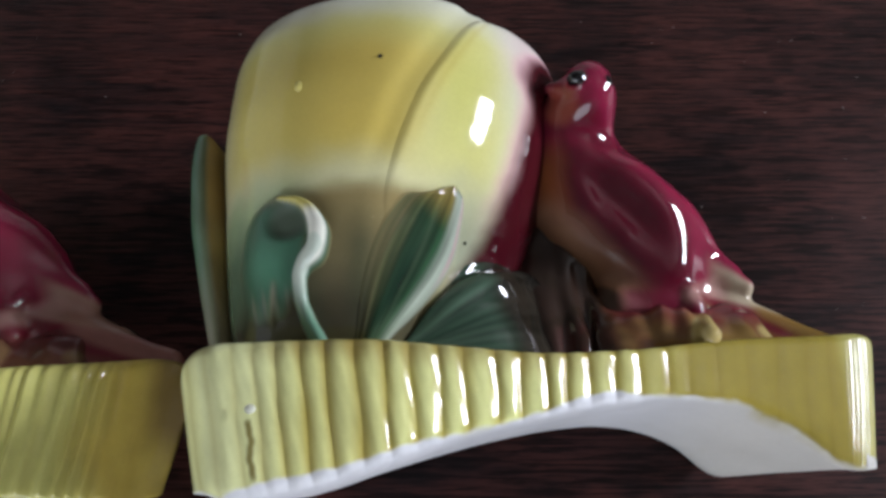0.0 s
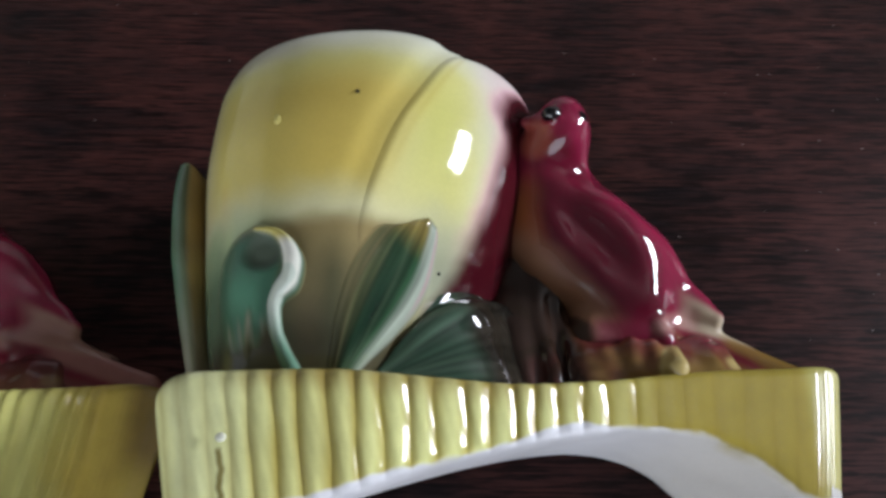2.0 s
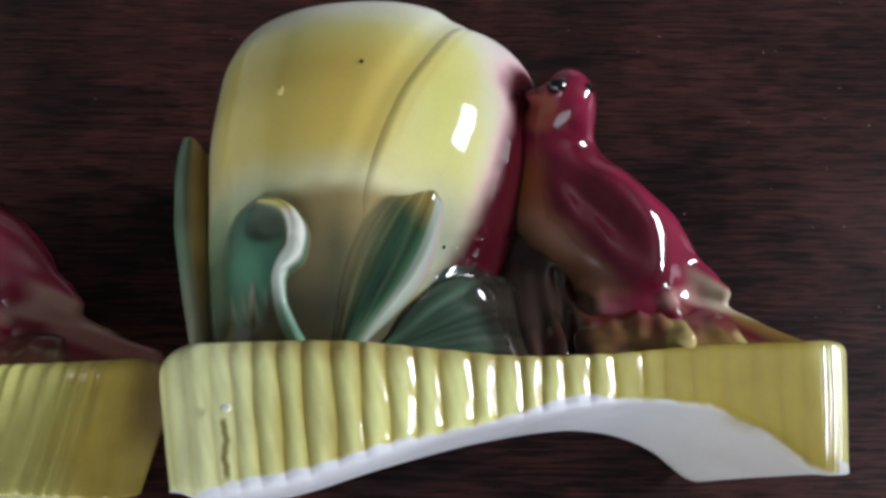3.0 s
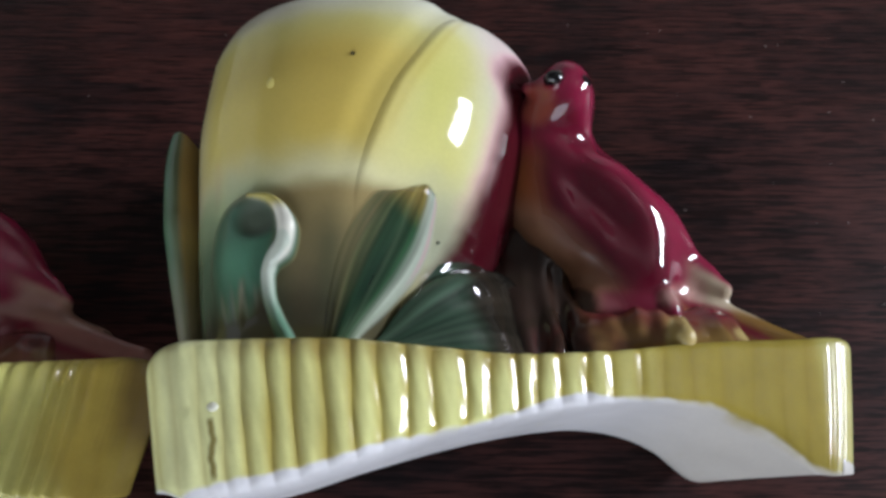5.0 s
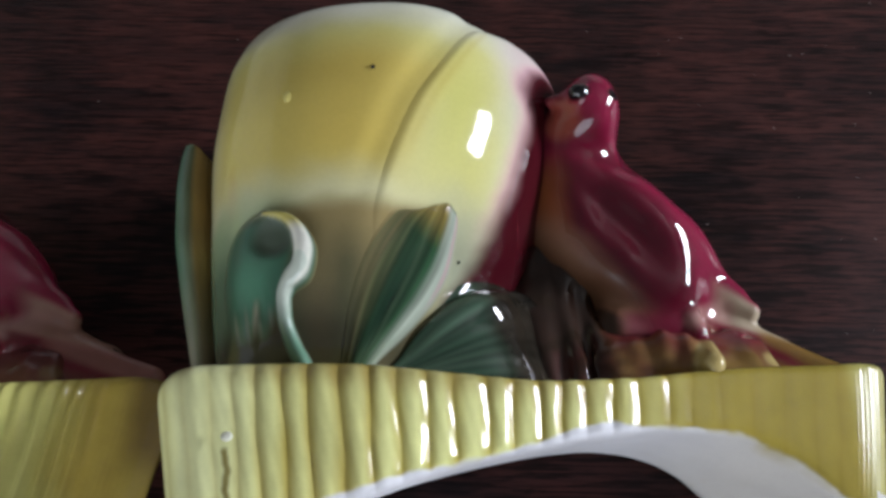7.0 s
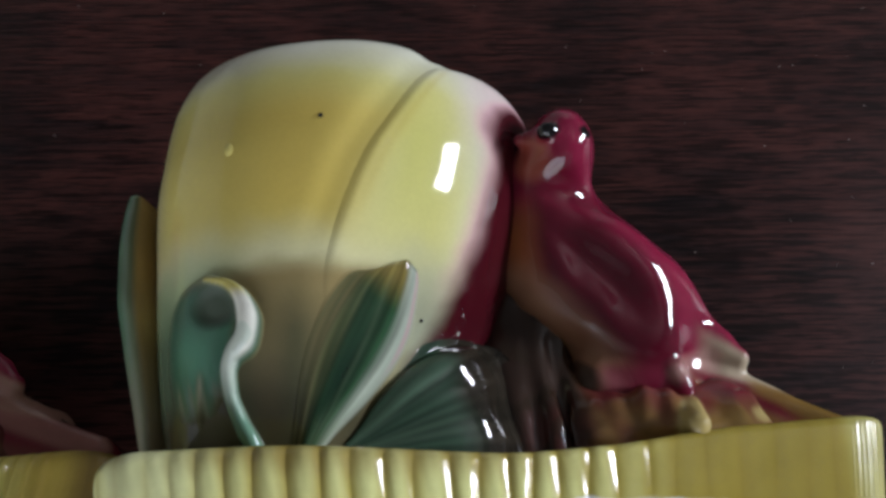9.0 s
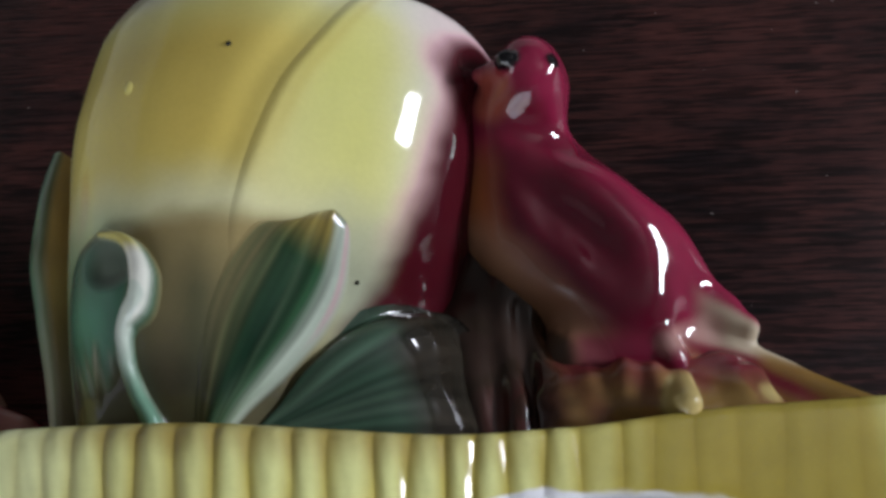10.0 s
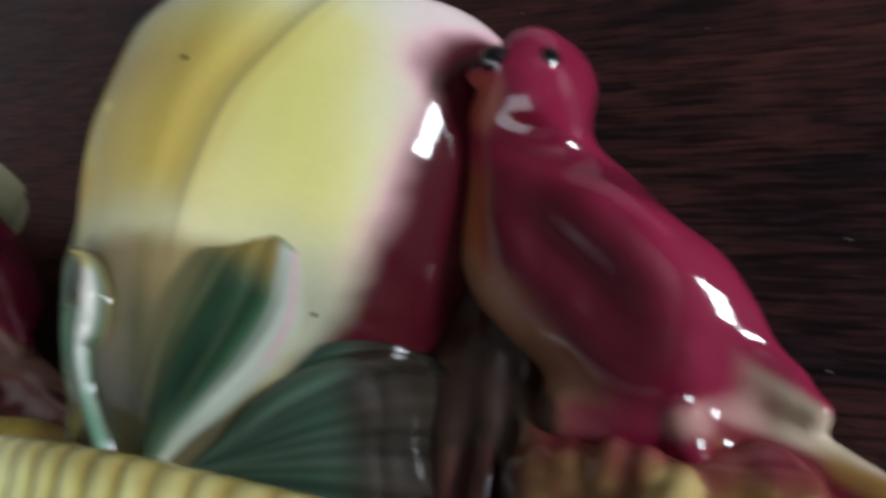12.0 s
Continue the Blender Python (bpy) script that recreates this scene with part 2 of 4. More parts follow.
def cup_point(th, y, off=0.0):
    """A point on the cup: th 0 faces right, 90 degrees the front. The section is fuller on its left."""
    c, w = (cup_left(y) + cup_right(y)) / 2, (cup_right(y) - cup_left(y)) / 2
    d, h = (cup_top(y) + cup_low(y)) / 2, (cup_top(y) - cup_low(y)) / 2
    co, si = np.cos(th), np.sin(th)
    n = cup_power(co, y)
    g = (np.abs(co) ** n + np.abs(si) ** n) ** (-1 / n)
    return np.stack([c + (w + off) * g * co, y + 0 * th, d + (h + off) * g * si], -1)


def cup_bulge(x, y):
    """Where x lies on the half width, and the section's height there."""
    k = np.clip((x - (cup_left(y) + cup_right(y)) / 2) / ((cup_right(y) - cup_left(y)) / 2), -0.995, 0.995)
    co = k
    for _ in range(8):
        b = np.clip(1 - np.abs(k) ** cup_power(co, y), 1e-6, 1) ** (1 / cup_power(co, y))
        co = k / np.hypot(k, b)
    return k, b


def cup_height(x, y):
    d, h = (cup_top(y) + cup_low(y)) / 2, (cup_top(y) - cup_low(y)) / 2
    return d + h * np.maximum(cup_bulge(x, y)[1], 0.1)


seam_x = curve((0.05, 0.092, 0.1007, 0.1115, 0.1221, 0.133, 0.141, 0.148, 0.16), (-0.0210, -0.0180, -0.0157, -0.0118, -0.0073, -0.0015, 0.0028, 0.0070, 0.014))


def seam(y):
    k, b = cup_bulge(seam_x(y), y)
    return np.arctan2(b, k)


flank = curve((0.05, 0.080, 0.0849, 0.0903, 0.098, 0.1056, 0.1152, 0.125, 0.132, 0.138, 0.1455, 0.152), (-0.006, 0.0022, 0.0054, 0.0090, 0.0132, 0.0172, 0.0212, 0.0238, 0.0244, 0.0230, 0.0255, 0.033))


def flower_colour(p, plain=False):
    """Lemon over cream, ochre in the hollow, green and brown sprayed round the foot, near black by the stump, maroon on
    the flank.
    """
    x, y, z = p.T
    haze = 0.0016 * ripple(p, 190, 3.0) + 0.0008 * ripple(p, 520, 1.0)
    c = blend(np.tile(YELLOW, (len(p), 1)), tint(0.53, 0.375, 0.070), 0.68 * np.exp(-((x + 0.022) / 0.024) ** 2) * smooth(0.092, 0.112, y) * smooth(0.150, 0.130, y))
    c = blend(c, LEMON, 0.7 * smooth(0.128, 0.146, y + haze))
    c = blend(c, tint(0.60, 0.59, 0.36), 0.85 * smooth(0.108, 0.096, y + haze))
    c = blend(c, CREAM, 0.5 * smooth(-0.054, -0.066, x))
    # the petal in front: lemon in its middle, cream to its far edge
    d = blend(np.tile(tint(0.60, 0.565, 0.26), (len(p), 1)), CREAM, 0.9 * smooth(0.008, 0.024, x + haze))
    d = blend(d, tint(0.57, 0.555, 0.165), 0.9 * np.exp(-((x - 0.006) / 0.013) ** 2) * np.exp(-((y - 0.124) / 0.026) ** 2))
    d = blend(d, tint(0.60, 0.59, 0.40), 0.55 * smooth(0.108, 0.094, y + haze))
    d = blend(d, tint(0.33, 0.35, 0.25), 0.9 * smooth(0.108, 0.088, y + haze) * smooth(-0.004, 0.005, x))
    c = blend(c, d, smooth(-0.0005, 0.0110, x - seam_x(y)))
    c = blend(c, CREAM, smooth(0.138, 0.154, y + haze))
    # green cloud at the far side, olive brown between the leaves
    low = y - 0.10 * (x + 0.03) + haze
    c = blend(c, tint(0.25, 0.36, 0.20), 0.85 * smooth(0.106, 0.092, low) * smooth(-0.030, -0.045, x))
    c = blend(c, tint(0.105, 0.165, 0.100), 0.95 * smooth(0.096, 0.083, low) * smooth(-0.036, -0.046, x))
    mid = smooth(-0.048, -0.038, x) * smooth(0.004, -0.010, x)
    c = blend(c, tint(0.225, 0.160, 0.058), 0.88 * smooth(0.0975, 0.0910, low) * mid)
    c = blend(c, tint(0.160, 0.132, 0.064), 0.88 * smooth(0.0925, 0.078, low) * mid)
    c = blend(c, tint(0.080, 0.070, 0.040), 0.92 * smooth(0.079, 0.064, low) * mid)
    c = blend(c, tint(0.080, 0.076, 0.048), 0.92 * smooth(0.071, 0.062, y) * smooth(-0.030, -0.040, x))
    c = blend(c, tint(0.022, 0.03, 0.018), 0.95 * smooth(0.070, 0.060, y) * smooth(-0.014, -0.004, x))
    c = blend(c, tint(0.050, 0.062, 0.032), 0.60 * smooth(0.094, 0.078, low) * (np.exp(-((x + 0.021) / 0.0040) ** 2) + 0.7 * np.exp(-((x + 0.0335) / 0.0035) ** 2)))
    c = blend(c, PINK, 0.55 * smooth(0.012, 0.026, x) * smooth(0.122, 0.146, y))
    if plain:
        # the companion's cream flank is toned olive, its shade put into the colour
        return rgba(blend(c, tint(0.30, 0.31, 0.16), 0.9 * smooth(0.012, 0.026, x)))
    edge = flank(y) + 0.6 * haze
    c = blend(c, tint(0.66, 0.36, 0.40), 0.75 * smooth(edge - 0.0045, edge + 0.0008, x) * smooth(0.088, 0.110, y))
    c = blend(c, MAROON * 0.95, smooth(edge - 0.0022, edge + 0.0042, x) * smooth(0.153, 0.149, y))
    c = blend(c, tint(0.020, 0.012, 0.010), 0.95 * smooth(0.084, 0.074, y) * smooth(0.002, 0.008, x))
    return rgba(c)


def flower_cup(parent, plain=False):
    n, m = 90, 220
    th = np.linspace(0, 2 * math.pi, m, endpoint=False)
    rows = []
    rim = 0.1515 + 0.0058 * smooth(radians(50), radians(75), th) * smooth(radians(300), radians(200), th) + 0.0036 * np.exp(-((th - radians(32)) / radians(20)) ** 2)
    for v in np.linspace(0, 1, n):
        y = 0.050 + (rim - 0.050) * v
        groove = -0.0008 * np.exp(-(((th - seam(y)) * 0.05 - 0.002) / 0.0035) ** 2) * smooth(0.09, 0.11, y)
        rows.append(cup_point(th, y, groove - 0.0012 * smooth(0.97, 1.0, v)))
    for v in np.linspace(1.0, 0.12, 30):
        y = 0.050 + (rim + 0.0006 - 0.050) * v
        rows.append(cup_point(th, y, -0.0035 - 0.002 * (1 - v)))
    p = np.concatenate(rows)
    f = grid_faces(len(rows), m, True)[:, ::-1].tolist()
    f.append(list(range(m)))
    f.append(list(range(len(p) - m, len(p)))[::-1])
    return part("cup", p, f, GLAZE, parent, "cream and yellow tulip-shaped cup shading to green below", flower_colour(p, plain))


def front_petal(parent, plain=False):
    n, m = 120, 140
    v, u = np.meshgrid(np.linspace(0, 1, n), np.linspace(0, 1, m) ** 1.35, indexing="ij")
    v, u = v.ravel(), u.ravel()
    top = 0.1492 + 0.0026 * smooth(0.0, 0.16, u) + 0.0046 * np.exp(-((u - 0.30) / 0.20) ** 2)
    y = 0.052 + (top - 0.052) * v
    a, b = seam(y), radians(-35)
    th = a + (b - a) * u
    # a soft groove along the seam, a rolled edge, then the full blade
    low = smooth(0.078, 0.108, y)
    w = u * 0.095
    end = np.minimum((1 - u) * 0.09, (top - y) * 1.2 + 0.0004)
    lift = 0.0017 * smooth(0.0002, 0.0046, w) - 0.0003 * smooth(0.0045, 0.0095, w) + 0.0006 * smooth(0.012, 0.050, w)
    off = -0.0007 + (0.30 + 0.70 * low) * lift * np.sqrt(np.clip(1 - (1 - np.clip(end / 0.008, 0, 1)) ** 2, 0, 1))
    p = cup_point(th, y, off)
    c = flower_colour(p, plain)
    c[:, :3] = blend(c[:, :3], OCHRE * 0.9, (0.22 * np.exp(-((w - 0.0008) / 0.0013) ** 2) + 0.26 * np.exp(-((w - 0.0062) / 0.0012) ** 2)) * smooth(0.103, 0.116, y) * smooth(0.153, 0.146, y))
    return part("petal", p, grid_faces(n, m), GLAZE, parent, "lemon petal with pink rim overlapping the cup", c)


def shell(name, top, under, n, m, parent, label, colours):
    """A closed blade from two grids of n rows and m columns."""
    f = grid_faces(n, m)
    ring = [i for i in range(m)] + [i * m + m - 1 for i in range(1, n)] + [(n - 1) * m + j for j in range(m - 2, -1, -1)] + [i * m for i in range(n - 2, 0, -1)]
    rim = [[a, b, b + n * m, a + n * m] for a, b in zip(ring, ring[1:] + ring[:1])]
    return part(name, np.concatenate([top, under]), np.concatenate([f, f[:, ::-1] + n * m, rim]), GLAZE, parent, label, np.concatenate([colours, colours]))


def path3(*pts):
    k = np.linspace(0, 1, len(pts))
    fs = [curve(k, [q[i] for q in pts]) for i in range(3)]
    return lambda s: np.stack([f(s) for f in fs], -1)


def leaves(parent):
    # the broad leaf in low relief on the cup's front, its outer edge rolled up
    n, m = 110, 100
    y, w = (q.ravel() for q in np.meshgrid(np.linspace(0.0545, 0.1022, n), np.linspace(-1.3, 1.14, m), indexing="ij"))
    left = curve((0.0545, 0.0656, 0.0717, 0.078, 0.0835, 0.090, 0.0945, 0.0985, 0.1006, 0.1022), (-0.0228, -0.0215, -0.0203, -0.0186, -0.0164, -0.0130, -0.0096, -0.0066, -0.0052, -0.0044))(y)
    right = curve((0.0545, 0.0609, 0.0673, 0.0717, 0.0776, 0.085, 0.091, 0.0965, 0.0995, 0.1010, 0.1022), (-0.0185, -0.0135, -0.0080, -0.0046, -0.0006, 0.0028, 0.0044, 0.0055, 0.0056, 0.0053, 0.0046))(y)
    x = (left + right) / 2 + w * (right - left) / 2
    s_ = (y - 0.0545) / 0.0477
    y = y - 0.0030 * smooth(0.80, 1.0, s_) * np.clip(0.6 - w, 0, 2) ** 1.2 - 0.0022 * smooth(0.85, 1.0, s_) * smooth(0.55, 1.1, w)
    fan = w + 0.10 * np.sin(s_ * 3)
    vein = 0.00012 * np.exp(-((fan + 0.55) / 0.10) ** 2) + 0.00010 * np.exp(-((fan - 0.28) / 0.06) ** 2) + 0.00010 * np.exp(-((fan + 0.22) / 0.08) ** 2) - 0.00015 * np.exp(-((fan - 0.05) / 0.10) ** 2)
    hump = 0.0016 * smooth(0.15, 0.90, w)
    tipped = smooth(1.0, 0.68, s_)
    rise = -0.0009 + 0.0012 * smooth(-1.3, -0.9, w) + 0.0014 * smooth(-1.0, 0.0, w)
    z = cup_height(x, y) + 0.0008 * smooth(0.080, 0.105, y) + rise + (hump + vein * smooth(0.85, 0.55, s_)) * smooth(-0.05, 0.2, s_) * tipped - 0.0030 * smooth(0.86, 1.0, s_) ** 1.5 - 0.0052 * smooth(0.93, 1.14, w) ** 1.3
    p = np.stack([x, y, z], -1)
    around = flower_colour(p)[:, :3]
    c = blend(np.tile(tint(0.018, 0.042, 0.020), (len(w), 1)), tint(0.024, 0.080, 0.034), 0.9 * smooth(0.25, 0.6, w) * smooth(0.95, 0.6, s_))
    c = blend(c, DARKGREEN * 0.40, 0.85 * np.exp(-((w - 0.05) / 0.30) ** 2) * smooth(0.85, 0.40, s_))
    c = blend(c, tint(0.055, 0.060, 0.026), 0.85 * smooth(-0.15, -0.60, w))
    c = blend(c, tint(0.15, 0.135, 0.065), 0.40 * np.exp(-((fan + 0.56) / 0.10) ** 2) + 0.40 * np.exp(-((fan + 0.92) / 0.12) ** 2) + 0.18 * np.exp(-((fan + 0.22) / 0.06) ** 2) * smooth(0.2, 0.5, s_))
    c = blend(c, tint(0.08, 0.13, 0.07), 0.35 * np.exp(-((fan - 0.28) / 0.06) ** 2) * smooth(0.15, 0.4, s_))
    c = blend(c, tint(0.20, 0.15, 0.040), 0.85 * smooth(0.74, 0.92, s_ + 0.07 * w) * smooth(0.95, 0.55, w))
    c = blend(c, around, smooth(0.90, 0.985, s_ - 0.04 * w))
    c = blend(c, tint(0.40, 0.45, 0.37), 0.9 * smooth(0.42 + 0.16 * smooth(0.35, 0.9, s_), 0.86, w) * smooth(0.98, 0.9, s_))
    c = blend(c, tint(0.11, 0.19, 0.11), 0.55 * smooth(0.35, 0.10, s_) * smooth(-0.2, 0.3, w) * smooth(1.0, 0.9, w))
    c = blend(c, tint(0.50, 0.30, 0.32), 0.75 * np.exp(-((w - 0.985) / 0.035) ** 2) * smooth(0.35, 0.6, s_))
    strand = np.sin(fan * 13 + 1.5 * np.sin(s_ * 5)) + 0.6 * np.sin(fan * 31 + 2.0 + 2 * np.sin(s_ * 4)) + 0.5 * ripple(p, 300, 2.0)
    c = c * (1 + 0.20 * strand * smooth(1.0, 0.7, w))[:, None]
    c = blend(c, around, smooth(-0.62, -1.14, w + 0.10 * strand))
    c = blend(c, around, smooth(1.01, 1.07, w))
    shell("leaf", p, p - np.array((0, 0, 0.004)), n, m, parent, "dark green leaf with a pale curled edge", rgba(c, 1 - 0.2 * smooth(-0.3, -0.6, w)))

    # the leaf that spreads like a fan under the flower and bends down at its end
    n, m = 70, 80
    r, k = (q.ravel() for q in np.meshgrid(np.linspace(0, 1, n), np.linspace(0, 1, m), indexing="ij"))
    turn = radians(-2) + radians(68) * k
    reach = 0.0505 * (1 - 0.62 * smooth(0.55, 1.05, k) ** 1.3) + 0.0008 * np.sin(k * 15 + 0.6) * smooth(0.5, 1, r)
    wave = np.cos(k * 2 * math.pi * 3.0 + 0.5)
    vein = 0.00036 * wave * smooth(0.10, 0.40, r) * smooth(1.05, 0.90, r) * smooth(1.0, 0.85, k)
    fall = curve((0, 0.25, 0.5, 0.70, 0.84, 0.94, 1), (0, 0.0004, 0.0018, 0.0052, 0.0115, 0.0215, 0.0380))(r)
    z = 0.0665 - fall * (1 - 0.55 * smooth(0.3, 0.9, k)) + vein - 0.0050 * smooth(0.78, 1.0, k) * smooth(0.05, 0.3, r) + 0.0022 * smooth(0.35, 0.75, k) * smooth(1.0, 0.80, k) * smooth(0.2, 0.5, r)
    x, y = -0.0135 + r * reach * np.cos(turn), 0.0560 + r * reach * np.sin(turn)
    z = np.maximum(z, cup_height(x, y) + 0.0012 * smooth(0.92, 0.74, k) - 0.0030 * smooth(0.78, 1.0, k))
    p = np.stack([x, y, z], -1)
    c = blend(np.tile(tint(0.044, 0.078, 0.054), (len(r), 1)), tint(0.085, 0.155, 0.100), smooth(0.55, 0.95, k) * 0.6 + 0.4 * wave ** 2 * smooth(0.9, 0.3, r))
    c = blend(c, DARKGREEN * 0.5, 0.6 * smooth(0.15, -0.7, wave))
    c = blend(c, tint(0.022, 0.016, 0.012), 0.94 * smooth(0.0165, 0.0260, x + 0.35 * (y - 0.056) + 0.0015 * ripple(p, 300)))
    c = c * (1 + (0.28 * np.sin(k * 34 + 2 * np.sin(k * 9)) + 0.16 * np.sin(k * 83 + 1.0)) * smooth(0.15, 0.5, r))[:, None]
    under = p - np.array((0.002, 0.001, 0.010)) * np.sqrt(np.clip(r * (1.02 - r) * 4, 0.02, 1))[:, None]
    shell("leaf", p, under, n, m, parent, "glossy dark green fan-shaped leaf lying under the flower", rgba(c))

    # the tall leaf against the cup's side: a green outer face folded to an ochre inner one
    n, m = 70, 40
    t, u = (q.ravel() for q in np.meshgrid(np.linspace(0, 1, n), np.linspace(-1, 1, m), indexing="ij"))
    ridge = path3((-0.0610, 0.055, 0.0540), (-0.0635, 0.069, 0.0575), (-0.0660, 0.084, 0.0637), (-0.0680, 0.098, 0.0690), (-0.0703, 0.112, 0.0692), (-0.0722, 0.1265, 0.0675))(t)
    wide = curve((0, 0.3, 0.65, 0.9, 0.97, 1), (0.5, 0.9, 1.0, 0.95, 0.85, 0.65))(t)
    fold = curve((-1, -0.7, -0.4, 0, 0.4, 1), (-0.0020, -0.0040, -0.0046, 0, 0.0044, 0.0085))(u)
    drop = curve((-1, -0.7, -0.4, 0, 0.4, 1), (0.032, 0.012, 0.0035, 0, 0.006, 0.026))(u)
    dip = 0.0016 * np.exp(-((u - 0.55) / 0.35) ** 2) * smooth(0.85, 1, t)
    p = np.stack([ridge[:, 0] + wide * fold, ridge[:, 1] - dip, ridge[:, 2] - wide * drop], -1)
    under = p + np.array([0.0006, 0, -0.0034]) * np.sqrt(np.clip(1 - u * u, 0.1, 1))[:, None]
    c = blend(np.tile(tint(0.070, 0.140, 0.085), (len(u), 1)), tint(0.32, 0.21, 0.065), smooth(-0.02, 0.12, u))
    c = blend(c, tint(0.24, 0.21, 0.15), 0.75 * smooth(0.50, 0.12, t))
    c = blend(c, tint(0.13, 0.14, 0.07), 0.7 * np.exp(-((u + 0.02) / 0.10) ** 2))
    c = c * (1 + 0.12 * ripple(p, 300, 4.0))[:, None]
    shell("leaf", p, under, n, m, parent, "tall green leaf with an ochre inner side", rgba(c))


def curled_bud(parent):
    """A drooping leaf with its top folded over a hollow, a pale lip and its stem, modelled in low relief on the cup."""
    nx, ny = 100, 124
    y, x = (a.ravel() for a in np.meshgrid(np.linspace(0.0530, 0.0965, ny), np.linspace(-0.0575, -0.0245, nx), indexing="ij"))
    flat = np.stack([x, y, 0 * x], -1)
    ys = (0.056, 0.064, 0.070, 0.078, 0.086, 0.0905, 0.0935)
    left = curve(ys, (-0.0495, -0.0515, -0.0528, -0.0540, -0.0532, -0.0505, -0.0450))(y)
    right = curve(ys, (-0.0425, -0.0400, -0.0372, -0.0345, -0.0325, -0.0345, -0.0400))(y)
    foot = 0.0640 + 0.0008 * np.sin((x + 0.046) * 900) - 0.0003 * np.sin((x + 0.046) * 2000) - 0.22 * (x + 0.046) * (x < -0.046) + 0.35 * np.maximum(x + 0.043, 0)
    d = join(0.0025, x - left, right - x, 0.0940 - y)
    drip = smooth(foot - 0.0012, foot + 0.0035, y)
    rim = np.clip(d / 0.0060, 0, 1)
    blade = 0.0019 * np.sqrt(np.clip(1 - (1 - rim) ** 2, 0, 1)) * (0.45 + 0.55 * smooth(0.062, 0.084, y)) - 0.0008 * smooth(0.0, -0.0014, d)
    blade = (blade + 0.0004) * smooth(0.0600, 0.0700, y) - 0.0004
    streak = np.exp(-((x + 0.0440 - 0.06 * (y - 0.066)) / 0.0009) ** 2) * smooth(0.0745, 0.070, y)
    blade = blade + 0.0007 * streak * rim + 0.00012 * np.sin((x + 0.3 * (y - 0.07)) * 2300) * smooth(0.078, 0.068, y) * rim
    pit = np.sqrt(((x + 0.0398) / 0.0062) ** 2 + ((y - 0.0868) / 0.0046) ** 2)
    blade = blade - 0.0017 * smooth(1.25, 0.35, pit)

    def ridge(line, radii):
        way = path3(*[(a, b, 0) for a, b in line])(np.linspace(0, 1, 41))
        r = curve(np.linspace(0, 1, len(radii)), radii)(np.linspace(0, 1, 41))
        gap = np.array([np.linalg.norm(flat - q, axis=-1) / k for q, k in zip(way, r)])
        near = gap.argmin(0)
        k = gap.min(0)
        return r[near], k
    r1, k1 = ridge([(-0.0425, 0.0925), (-0.0372, 0.0910), (-0.0332, 0.0872), (-0.0316, 0.0825), (-0.0322, 0.0790), (-0.0345, 0.0765)], (0.0005, 0.0010, 0.0019, 0.0027, 0.0027, 0.0020))
    r2, k2 = ridge([(-0.0326, 0.0795), (-0.0350, 0.0768), (-0.0366, 0.0730), (-0.0362, 0.0685), (-0.0342, 0.0632), (-0.0312, 0.0580), (-0.0290, 0.0530)], (0.0025, 0.0023, 0.0019, 0.0018, 0.0019, 0.0021, 0.0022))
    lip = 0.0016 + 1.15 * r1 * np.sqrt(np.clip(1 - k1 ** 2, 0, 1)) - 0.0040 * smooth(1.0, 1.5, k1)
    stem = 0.0004 + 1.35 * r2 * np.sqrt(np.clip(1 - k2 ** 2, 0, 1)) - 0.0026 * smooth(1.0, 1.5, k2)
    h = -join(0.0009, -blade, -lip, -stem)
    edge = np.minimum(np.minimum(x + 0.0575, -0.0245 - x), np.minimum(y - 0.0530, 0.0965 - y))
    h = np.where(edge < 0.0006, -0.0010, h)
    top = np.stack([x, y, cup_height(x, y) + h], -1)
    c = blend(np.tile(tint(0.044, 0.120, 0.074), (len(x), 1)), tint(0.075, 0.255, 0.145), 0.95 * np.exp(-((x + 0.0455) / 0.0052) ** 2) * smooth(0.0865, 0.076, y) + 0.10 * ripple(top * np.array((3, 1, 1)), 300))
    c = blend(c, tint(0.09, 0.095, 0.06), 0.7 * smooth(0.0885, 0.092, y))
    c = blend(c, tint(0.12, 0.085, 0.03), 0.8 * smooth(0.0915, 0.0932, y))
    c = blend(c, tint(0.060, 0.075, 0.050), 0.85 * smooth(1.35, 0.55, pit))
    c = blend(c, tint(0.34, 0.40, 0.31), 0.60 * smooth(0.1, 0.9, np.sin((x + 0.15 * (y - 0.066)) * 1900 + 1.0)) * smooth(0.0735, 0.067, y))
    c = blend(c, tint(0.40, 0.38, 0.28), 0.8 * streak)
    c = blend(c, tint(0.20, 0.25, 0.19), 0.55 * smooth(0.072, 0.064, y) * (1 - streak))
    c = blend(c, tint(0.68, 0.68, 0.60), smooth(1.05, 0.7, k1))
    c = blend(c, tint(0.46, 0.40, 0.11), smooth(1.05, 0.7, k1) * smooth(0.0865, 0.0900, y))
    c = blend(c, blend(np.tile(tint(0.52, 0.58, 0.50), (len(x), 1)), tint(0.13, 0.26, 0.18), smooth(0.074, 0.062, y)), smooth(1.05, 0.8, k2))
    around = flower_colour(top)[:, :3]
    c = blend(c, around, np.maximum(smooth(0.0034, -0.0004, d), 1 - drip) * smooth(0.95, 1.25, k1) * smooth(0.95, 1.25, k2))
    gloss = 1 - (0.35 * smooth(0.0, 0.002, d) + 0.25 * smooth(1.2, 0.9, pit)) * smooth(0.9, 1.1, k1) * smooth(0.9, 1.1, k2)
    under = top - np.array([0, 0, 0.004])
    n = nx * ny
    f = grid_faces(ny, nx)
